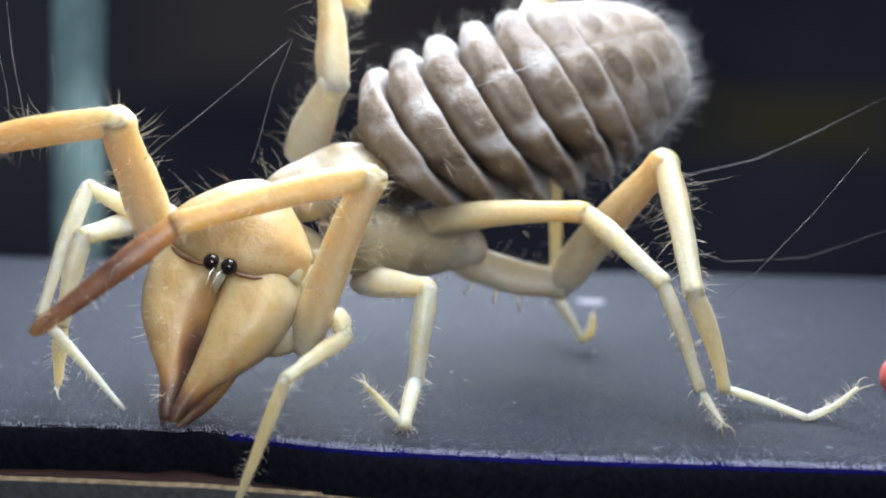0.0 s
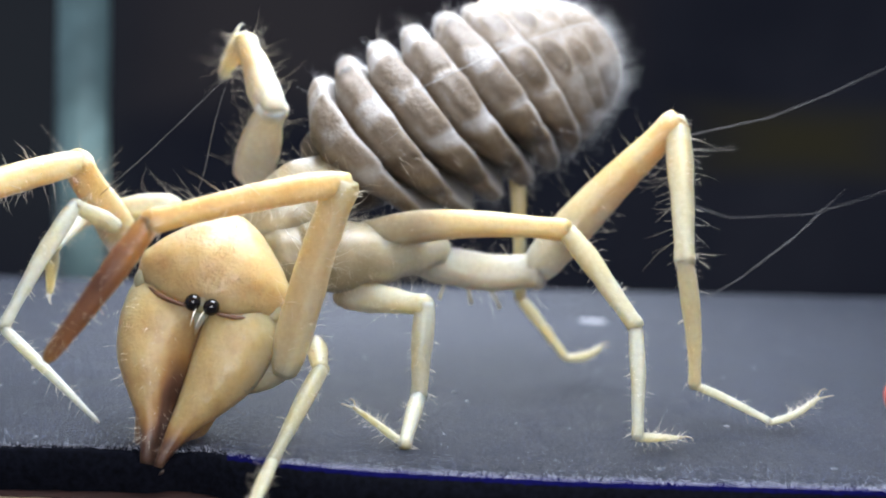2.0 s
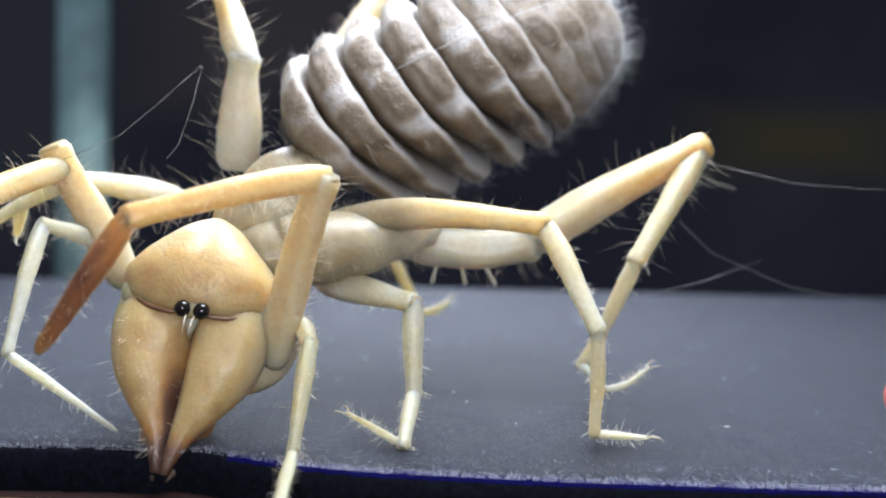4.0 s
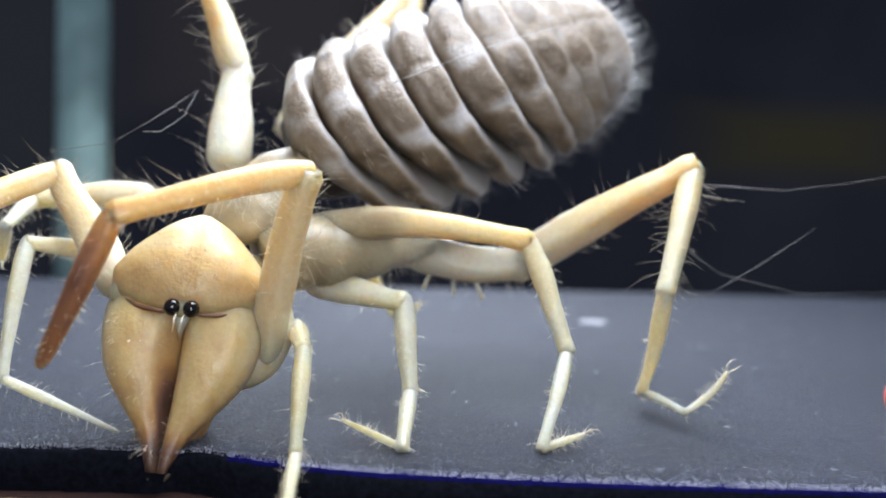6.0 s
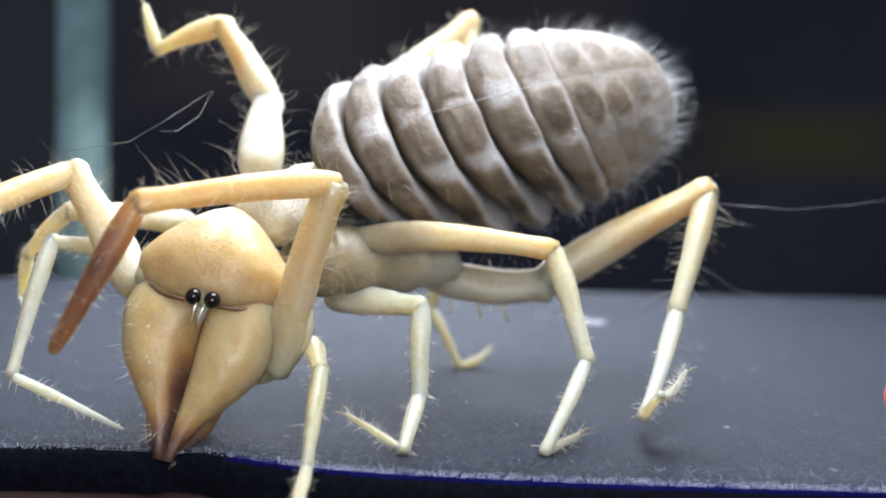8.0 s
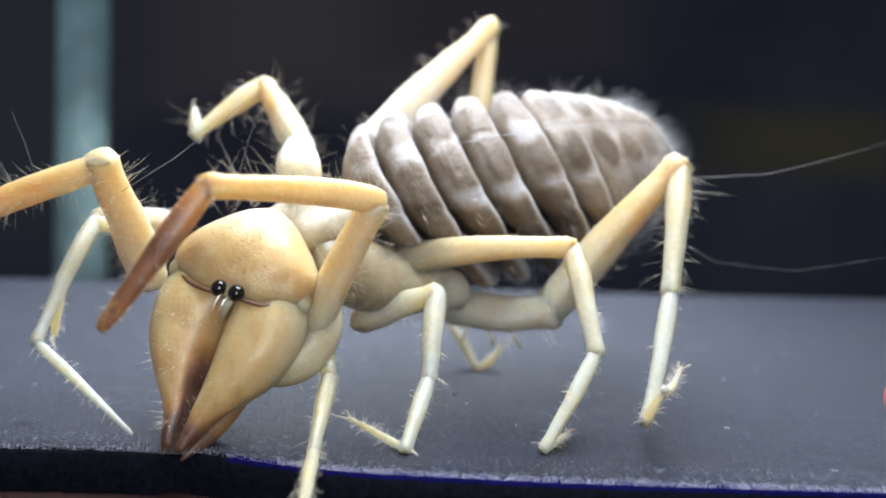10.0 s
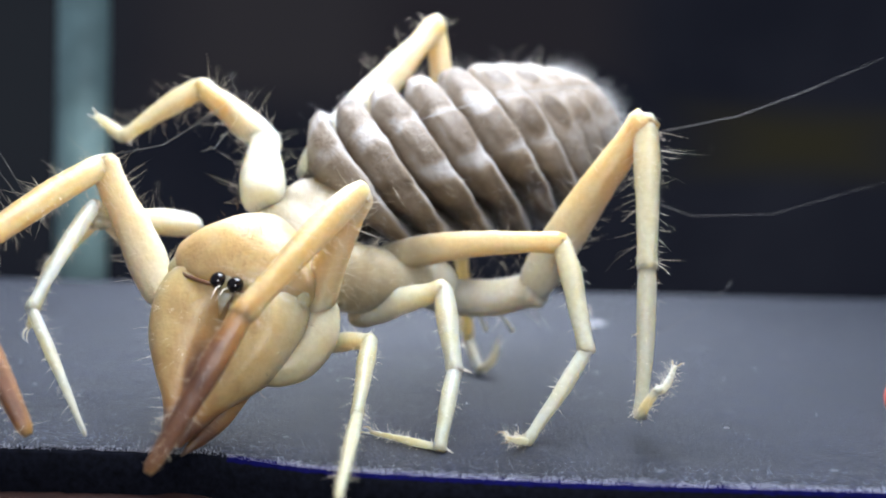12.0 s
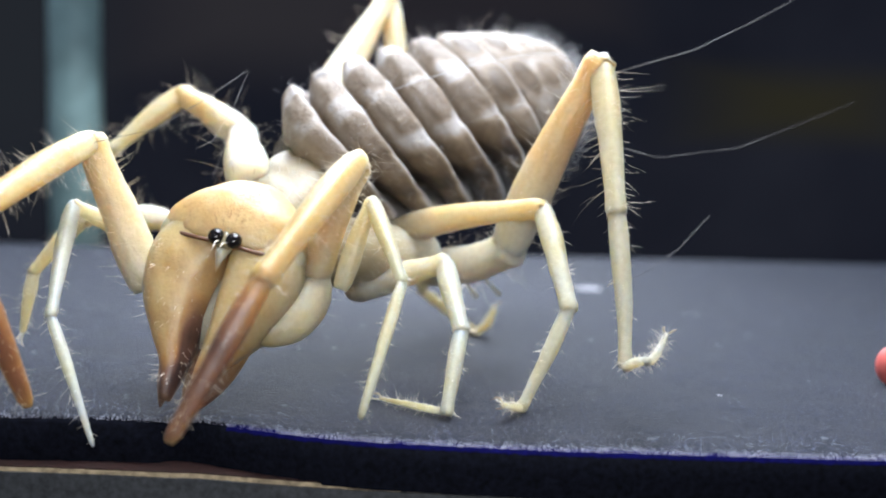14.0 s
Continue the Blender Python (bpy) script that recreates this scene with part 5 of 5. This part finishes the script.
    at("leg_one_left", 7, -23.49, 50.90, 11.67, -25.85, 47.92, 12.11, -24.89, 44.85, 3.95, -17.34, 44.12, 0.50)
    at("leg_one_left", 7.5, -23.67, 51.38, 11.45, -25.72, 48.15, 11.76, -25.25, 45.07, 3.56, -17.42, 43.87, 1.00)
    at("leg_one_left", 8, -23.28, 51.84, 10.87, -25.25, 48.63, 11.59, -25.93, 45.36, 3.48, -18.25, 43.35, 0.96)
    at("leg_one_left", 8.2, -22.27, 52.18, 11.09, -24.10, 48.96, 12.06, -25.37, 45.26, 4.21, -18.04, 43.16, 0.86)
    at("leg_one_left", 10.3, -21.20, 52.96, 12.32, -22.86, 49.58, 13.07, -24.02, 44.64, 5.92, -17.63, 42.96, 0.86)
    at("leg_one_left", 10.5, -21.15, 53.38, 12.72, -23.38, 50.30, 13.13, -24.37, 44.32, 6.80, -18.98, 42.57, 0.70)
    at("leg_one_left", 11, -22.04, 53.08, 11.10, -24.57, 50.45, 12.26, -24.21, 44.37, 5.96, -17.99, 42.52, 0.75)
    at("leg_one_left", 11.5, -22.73, 53.81, 11.82, -24.16, 50.74, 13.61, -24.13, 43.99, 8.02, -19.37, 42.00, 1.49)
    at("leg_one_left", 12, -22.53, 53.27, 11.87, -23.34, 50.19, 14.00, -24.01, 43.97, 7.86, -19.82, 42.09, 0.91)
    at("leg_one_left", 12.5, -21.73, 52.88, 11.89, -24.03, 50.08, 13.11, -23.38, 43.28, 7.63, -18.44, 41.02, 1.32)
    at("leg_one_left", 13, -21.56, 51.30, 10.99, -23.44, 48.15, 12.09, -22.21, 41.00, 7.15, -20.59, 39.44, -0.93)
    at("leg_one_left", 13.5, -21.68, 52.72, 11.41, -23.75, 49.91, 12.99, -24.09, 44.27, 6.29, -20.08, 40.11, 0.29)
    at("leg_one_left", 14, -21.94, 52.59, 10.18, -24.30, 50.16, 11.97, -22.88, 44.29, 5.61, -19.06, 41.28, -1.15)
    at("leg_two_left", 0, -20.02, 55.33, 12.01, -22.51, 47.31, 10.64, -23.37, 46.29, 5.06, -24.38, 47.91, 0.97)
    at("leg_two_left", 0.5, -16.37, 57.79, 15.05, -23.75, 53.60, 14.68, -22.12, 49.49, 11.41, -22.91, 52.84, 8.52)
    at("leg_two_left", 1, -16.61, 57.27, 14.85, -24.85, 55.21, 15.17, -23.37, 51.15, 11.77, -24.46, 54.93, 9.58)
    at("leg_two_left", 1.5, -16.63, 56.95, 14.84, -25.08, 56.24, 14.17, -23.98, 51.65, 11.36, -25.61, 55.21, 9.14)
    at("leg_two_left", 2, -19.77, 54.89, 14.11, -27.61, 57.97, 13.07, -27.37, 52.95, 10.84, -28.89, 55.44, 7.41)
    at("leg_two_left", 2.5, -19.43, 56.94, 14.80, -26.28, 51.93, 15.22, -30.65, 54.71, 13.38, -32.97, 57.97, 11.33)
    at("leg_two_left", 3, -19.93, 58.85, 14.81, -24.81, 52.04, 16.25, -29.68, 53.83, 14.42, -32.07, 56.99, 12.29)
    at("leg_two_left", 5.5, -22.09, 56.51, 14.74, -30.55, 57.33, 14.75, -29.95, 52.22, 12.81, -31.78, 55.46, 10.28)
    at("leg_two_left", 6, -22.50, 57.12, 14.97, -30.97, 56.96, 14.30, -30.13, 51.86, 12.42, -32.13, 54.98, 9.87)
    at("leg_two_left", 6.5, -23.14, 57.86, 12.22, -31.46, 56.37, 13.22, -30.43, 51.74, 10.46, -32.67, 54.26, 7.48)
    at("leg_two_left", 7, -21.10, 56.03, 15.61, -29.49, 57.35, 15.22, -29.46, 52.39, 12.84, -31.99, 55.42, 10.68)
    at("leg_two_left", 7.5, -20.86, 56.38, 15.22, -29.31, 57.02, 14.58, -29.44, 52.37, 11.66, -31.50, 55.71, 9.45)
    at("leg_two_left", 8, -19.55, 57.72, 12.92, -26.09, 52.33, 13.54, -30.02, 54.51, 10.38, -31.85, 57.01, 7.12)
    at("leg_two_left", 8.2, -18.04, 57.41, 13.21, -25.07, 52.70, 13.96, -29.00, 54.90, 10.81, -30.17, 55.61, 6.52)
    at("leg_two_left", 10.3, -21.45, 60.46, 12.69, -23.73, 52.29, 13.23, -26.68, 52.84, 8.61, -27.71, 54.19, 4.44)
    at("leg_two_left", 10.5, -21.22, 59.90, 12.70, -23.69, 51.80, 13.24, -26.48, 52.82, 8.61, -27.67, 53.91, 4.41)
    at("leg_two_left", 11, -19.57, 52.30, 11.21, -27.03, 56.36, 10.87, -26.90, 52.50, 6.95, -27.06, 52.11, 2.45)
    at("leg_two_left", 11.5, -19.75, 54.40, 12.24, -26.83, 54.80, 11.07, -28.57, 53.20, 5.33, -29.65, 54.20, 2.70)
    at("leg_two_left", 12, -19.20, 57.84, 12.75, -23.51, 50.54, 13.04, -27.39, 52.61, 9.73, -28.58, 52.05, 5.41)
    at("leg_two_left", 12.5, -18.19, 52.12, 12.22, -26.27, 54.75, 12.20, -29.66, 56.14, 8.11, -30.20, 54.93, 3.78)
    at("leg_two_left", 13, -19.46, 52.07, 11.76, -27.42, 55.04, 11.93, -30.71, 56.52, 7.79, -31.13, 55.32, 3.44)
    at("leg_two_left", 13.5, -18.78, 54.06, 11.66, -26.80, 56.68, 12.64, -29.51, 54.68, 8.27, -30.38, 53.80, 3.93)
    at("leg_two_left", 14, -21.95, 60.65, 10.60, -24.76, 52.66, 11.08, -28.58, 53.13, 7.15, -29.35, 52.90, 2.71)
    at("leg_three_left", 0, -11.16, 60.76, 17.30, -8.14, 55.51, 21.89, -8.72, 56.62, 28.78, -7.09, 63.40, 29.34, -6.04, 61.67, 32.31)
    at("leg_three_left", 0.5, -10.14, 59.61, 18.40, -7.14, 53.71, 22.13, -7.34, 57.38, 28.08, -4.19, 63.62, 28.21, -2.50, 62.73, 31.35)
    at("leg_three_left", 1, -11.01, 60.47, 18.67, -8.45, 54.57, 22.71, -9.64, 57.81, 28.80, -9.05, 64.15, 31.72, -7.24, 62.25, 34.19)
    at("leg_three_left", 1.5, -11.11, 60.99, 18.24, -8.49, 55.42, 22.68, -9.67, 58.01, 29.07, -11.84, 63.62, 32.67, -9.02, 61.84, 34.02)
    at("leg_three_left", 2, -15.35, 60.72, 17.23, -12.67, 54.84, 21.24, -15.46, 58.03, 26.81, -18.79, 64.05, 25.54, -17.39, 62.57, 28.51)
    at("leg_three_left", 2.5, -16.46, 59.86, 16.98, -15.64, 57.68, 24.21, -19.14, 57.89, 30.28, -24.84, 61.94, 30.68, -26.36, 62.70, 33.85)
    at("leg_three_left", 3, -15.31, 58.83, 17.97, -13.92, 56.28, 24.99, -15.99, 58.89, 31.15, -20.87, 62.95, 34.10, -23.59, 63.92, 36.24)
    at("leg_three_left", 5.5, -17.31, 57.50, 17.76, -17.59, 57.30, 25.35, -20.95, 59.30, 31.16, -26.07, 63.10, 34.04, -28.84, 63.99, 36.15)
    at("leg_three_left", 6, -16.00, 55.95, 17.69, -16.32, 58.96, 24.66, -18.73, 59.26, 31.22, -23.82, 63.36, 33.73, -26.84, 63.74, 35.65)
    at("leg_three_left", 6.5, -17.19, 55.08, 17.81, -18.17, 60.02, 23.50, -22.03, 59.92, 29.34, -28.40, 62.72, 28.55, -30.26, 63.10, 31.61)
    at("leg_three_left", 7, -14.35, 55.99, 17.74, -13.93, 57.20, 25.23, -16.44, 59.76, 31.23, -21.58, 63.68, 33.91, -24.33, 64.60, 36.05)
    at("leg_three_left", 7.5, -14.08, 55.74, 17.72, -13.67, 57.00, 25.20, -16.43, 59.74, 31.01, -21.60, 63.76, 33.47, -24.19, 64.22, 35.92)
    at("leg_three_left", 8, -13.25, 54.21, 17.23, -13.98, 59.50, 22.63, -17.70, 59.65, 28.55, -23.93, 62.49, 27.09, -24.58, 61.36, 30.52)
    at("leg_three_left", 8.2, -11.48, 54.46, 16.99, -12.16, 59.90, 22.25, -15.74, 58.43, 28.12, -22.04, 61.32, 27.09, -22.36, 60.78, 30.65)
    at("leg_three_left", 10.3, -9.98, 52.14, 16.50, -11.40, 59.19, 18.96, -14.99, 62.61, 23.89, -19.78, 60.37, 19.30, -20.92, 63.02, 21.44)
    at("leg_three_left", 10.5, -9.98, 51.23, 16.24, -11.64, 58.24, 18.64, -15.92, 61.82, 22.86, -20.75, 60.52, 17.90, -22.62, 63.26, 19.30)
    at("leg_three_left", 11, -12.78, 52.55, 15.09, -15.37, 59.18, 17.76, -20.94, 62.37, 20.56, -25.74, 61.27, 15.58, -27.33, 62.36, 12.54)
    at("leg_three_left", 11.5, -13.00, 52.65, 14.87, -15.16, 59.23, 17.99, -20.77, 61.93, 21.19, -26.13, 61.52, 16.71, -27.61, 61.89, 13.46)
    at("leg_three_left", 12, -12.66, 52.78, 15.06, -13.97, 58.79, 19.51, -19.45, 59.94, 23.70, -24.94, 58.48, 19.45, -27.71, 59.91, 21.26)
    at("leg_three_left", 12.5, -12.60, 52.65, 14.66, -14.41, 58.87, 18.63, -20.17, 60.75, 22.13, -25.18, 59.21, 17.42, -27.74, 61.10, 15.74)
    at("leg_three_left", 13, -13.49, 53.05, 14.66, -15.74, 59.81, 17.31, -21.70, 62.02, 20.25, -26.10, 59.94, 15.22, -27.98, 61.71, 12.72)
    at("leg_three_left", 13.5, -12.89, 52.96, 14.00, -14.53, 59.43, 17.64, -19.94, 60.86, 21.83, -25.14, 59.33, 17.31, -27.46, 61.08, 19.43)
    at("leg_three_left", 14, -13.33, 52.87, 14.31, -15.48, 59.42, 17.49, -21.06, 62.07, 20.79, -26.02, 60.34, 16.16, -28.35, 61.40, 13.63)
    at("leg_four_left", 0, 2.09, 60.75, 17.12, 9.05, 71.12, 34.00, 11.73, 74.80, 4.33, 13.48, 69.71, 1.08, 13.96, 67.81, 3.61)
    at("leg_four_left", 0.5, 2.32, 59.96, 17.44, 8.51, 70.19, 34.70, 11.75, 72.54, 4.93, 13.16, 67.51, 1.42, 14.64, 69.45, 3.49)
    at("leg_four_left", 1, 1.64, 62.42, 18.59, 7.94, 69.91, 37.17, 11.75, 68.87, 7.44, 14.60, 67.62, 1.80, 17.05, 69.21, 3.13)
    at("leg_four_left", 1.5, 1.39, 60.88, 17.38, 7.72, 67.62, 36.23, 9.62, 68.50, 6.26, 12.41, 67.75, 0.63, 15.01, 68.27, 2.44)
    at("leg_four_left", 2, -2.30, 64.45, 17.81, 5.32, 69.24, 36.79, 7.07, 66.87, 6.91, 11.10, 65.73, 1.92, 14.18, 65.69, 2.94)
    at("leg_four_left", 2.5, -14.87, 72.54, 22.04, -5.83, 80.38, 39.32, -4.91, 69.64, 11.35, -1.62, 69.95, 6.00, 1.34, 70.09, 7.31)
    at("leg_four_left", 3, -12.55, 72.16, 21.39, -3.34, 77.53, 39.51, -3.67, 69.57, 10.60, -0.61, 69.44, 5.05, 2.09, 70.62, 6.30)
    at("leg_four_left", 5.5, -16.57, 70.74, 21.30, -9.10, 77.98, 39.56, -7.21, 69.29, 10.91, -4.36, 69.19, 5.21, -1.63, 70.51, 6.24)
    at("leg_four_left", 6, -15.17, 72.98, 22.03, -3.42, 79.44, 38.23, -7.49, 70.23, 10.01, -4.36, 71.20, 4.60, -2.06, 69.36, 5.85)
    at("leg_four_left", 6.5, -16.22, 67.50, 19.45, -7.09, 77.77, 35.33, -9.12, 75.39, 5.50, -6.17, 72.64, 0.67, -4.18, 70.84, 2.41)
    at("leg_four_left", 7, -12.43, 66.92, 20.47, 0.18, 72.44, 36.35, -6.76, 74.70, 7.26, -3.30, 73.59, 2.10, -1.02, 71.79, 3.44)
    at("leg_four_left", 7.5, -11.60, 66.97, 20.02, 2.24, 70.54, 35.42, -5.46, 72.97, 6.51, -2.12, 72.61, 1.16, 0.09, 71.24, 3.02)
    at("leg_four_left", 8, -11.01, 70.03, 20.65, 2.34, 78.62, 34.44, -0.85, 72.60, 5.26, 1.88, 70.00, 0.21, 4.64, 70.90, 1.57)
    at("leg_four_left", 8.2, -9.47, 67.71, 18.54, 4.46, 74.48, 32.74, 0.06, 74.47, 3.07, 2.02, 69.22, 0.17, 4.61, 70.42, 1.65)
    at("leg_four_left", 10.3, -7.14, 66.10, 19.22, 4.06, 76.72, 33.46, 1.17, 74.21, 3.71, 3.59, 69.58, 0.19, 5.86, 70.76, 2.12)
    at("leg_four_left", 10.5, -7.42, 65.31, 19.31, 3.09, 76.81, 33.40, 0.88, 74.16, 3.62, 3.61, 69.63, 0.19, 5.92, 70.44, 2.27)
    at("leg_four_left", 11, -10.36, 59.05, 17.64, -4.22, 73.01, 32.07, 1.13, 73.61, 2.52, 3.81, 68.37, 0.28, 5.36, 69.94, 2.60)
    at("leg_four_left", 11.5, -10.70, 58.81, 17.31, -3.82, 72.28, 31.88, 1.44, 73.86, 2.37, 3.55, 68.30, 0.28, 5.32, 69.54, 2.66)
    at("leg_four_left", 12, -10.02, 58.45, 17.25, -1.21, 70.71, 31.83, 2.81, 72.98, 2.15, 3.73, 66.98, 0.50, 5.29, 68.95, 2.50)
    at("leg_four_left", 12.5, -10.74, 58.97, 17.31, -2.56, 71.46, 32.07, 2.26, 73.55, 2.50, 3.67, 67.81, 0.35, 5.30, 69.26, 2.70)
    at("leg_four_left", 13, -11.51, 59.61, 17.07, -4.88, 72.85, 31.96, 1.17, 73.72, 2.57, 3.53, 68.36, 0.25, 5.34, 69.51, 2.64)
    at("leg_four_left", 13.5, -10.97, 61.56, 16.43, -2.37, 72.53, 32.13, 3.60, 74.39, 2.76, 4.78, 68.75, 0.24, 5.59, 66.40, 2.24)
    at("leg_four_left", 14, -11.97, 65.39, 17.02, -5.59, 77.51, 32.96, -1.32, 71.76, 3.85, 3.79, 70.60, 0.30, 5.41, 69.46, 2.82)
    at("head", 0, -13.16, 45.10, 9.37, -74.67, -14.05, 177.68)
    at("head", 0.5, -14.17, 44.87, 9.00, -75.41, -6.88, 175.10)
    at("head", 1, -14.08, 44.79, 8.84, -75.52, -7.26, 173.33)
    at("head", 1.5, -13.91, 44.83, 8.83, -75.02, -8.14, 173.94)
    at("head", 2, -14.28, 44.96, 8.08, -77.28, -14.49, -173.56)
    at("head", 2.5, -14.35, 44.89, 7.99, -76.00, -9.56, -174.08)
    at("head", 3, -14.39, 44.89, 7.99, -76.60, -10.31, -172.92)
    at("head", 5.5, -15.46, 44.72, 7.49, -76.66, -4.53, -172.85)
    at("head", 6, -15.43, 44.76, 7.92, -77.49, -5.92, -171.71)
    at("head", 6.5, -15.19, 44.87, 8.63, -78.15, -7.66, -170.61)
    at("head", 7, -15.00, 44.71, 8.12, -77.67, -4.94, -173.01)
    at("head", 7.5, -14.65, 44.75, 8.10, -77.67, -7.81, -171.69)
    at("head", 8, -14.21, 44.89, 8.54, -77.67, -10.86, -174.61)
    at("head", 8.2, -13.02, 44.83, 8.24, -79.18, -19.88, -173.54)
    at("head", 10.3, -12.73, 44.95, 9.54, -71.37, -13.46, 173.89)
    at("head", 10.5, -12.99, 44.97, 9.84, -71.56, -12.49, 177.08)
    at("head", 11, -13.36, 45.02, 9.84, -70.15, -10.66, -175.81)
    at("head", 11.5, -13.51, 45.00, 10.25, -65.40, -8.78, 177.20)
    at("head", 12, -12.81, 44.95, 9.51, -61.55, -12.64, 172.95)
    at("head", 12.5, -13.03, 44.98, 9.72, -62.19, -11.59, 175.07)
    at("head", 13, -13.88, 44.93, 10.80, -52.40, -5.41, 173.64)
    at("head", 13.5, -12.53, 45.33, 9.74, -56.57, -16.44, 179.23)
    at("head", 14, -12.78, 45.12, 10.38, -51.04, -12.74, 177.03)
    at("abdomen", 0, -6.33, 57.50, 15.44, 41.48, 53.91, -31.74)
    at("abdomen", 0.5, -5.59, 57.50, 15.80, 41.18, 55.61, -34.04)
    at("abdomen", 1, -6.25, 57.50, 16.48, 46.81, 52.11, -28.75)
    at("abdomen", 1.5, -6.45, 57.50, 15.84, 47.17, 52.63, -30.48)
    at("abdomen", 2, -9.91, 57.50, 16.19, 45.55, 49.51, -22.78)
    at("abdomen", 2.5, -11.68, 57.50, 18.30, 47.89, 46.36, -15.66)
    at("abdomen", 3, -10.79, 57.50, 17.30, 52.00, 52.80, -24.55)
    at("abdomen", 5.5, -13.39, 57.50, 17.99, 53.35, 51.73, -20.11)
    at("abdomen", 6, -11.88, 57.50, 17.48, 48.27, 56.61, -27.11)
    at("abdomen", 6.5, -13.16, 57.50, 17.02, 46.44, 56.25, -26.14)
    at("abdomen", 7, -10.78, 57.50, 16.57, 47.22, 59.95, -35.38)
    at("abdomen", 7.5, -10.56, 57.50, 16.58, 46.61, 60.49, -36.51)
    at("abdomen", 8, -9.90, 57.50, 15.96, 39.38, 60.67, -38.62)
    at("abdomen", 8.2, -7.94, 57.50, 15.16, 29.87, 61.12, -46.11)
    at("abdomen", 10.3, -7.99, 57.50, 13.35, 21.06, 50.33, -49.88)
    at("abdomen", 10.5, -8.42, 57.50, 13.34, 21.77, 50.32, -49.90)
    at("abdomen", 11, -11.24, 57.50, 13.91, 26.22, 45.53, -35.49)
    at("abdomen", 11.5, -11.02, 57.50, 13.70, 25.97, 45.41, -35.87)
    at("abdomen", 12, -10.38, 57.50, 14.15, 27.79, 46.48, -38.58)
    at("abdomen", 12.5, -10.81, 57.50, 14.13, 26.61, 47.05, -38.76)
    at("abdomen", 13, -11.66, 57.50, 13.43, 27.11, 45.51, -36.90)
    at("abdomen", 13.5, -11.04, 57.50, 12.72, 26.54, 44.87, -38.56)
    at("abdomen", 14, -11.79, 57.50, 13.67, 28.31, 43.84, -34.87)
    # ease through the long pauses between the recorded poses
    for name in LIMB:
        rows = POINTS[name]
        for t0, t1 in ((3.0, 5.5), (8.2, 10.3)):
            a = next(v for t, v in rows if abs(t - t0) < 1e-6)
            b = next(v for t, v in rows if abs(t - t1) < 1e-6)
            for f in (0.25, 0.5, 0.75):
                g = f * f * (3 - 2 * f)
                rows.append((t0 + (t1 - t0) * f, tuple(x + (y - x) * g for x, y in zip(a, b))))
        rows.sort(key=lambda row: row[0])
    for name in LIMB:
        drive(name)
    drive_body()


motions()
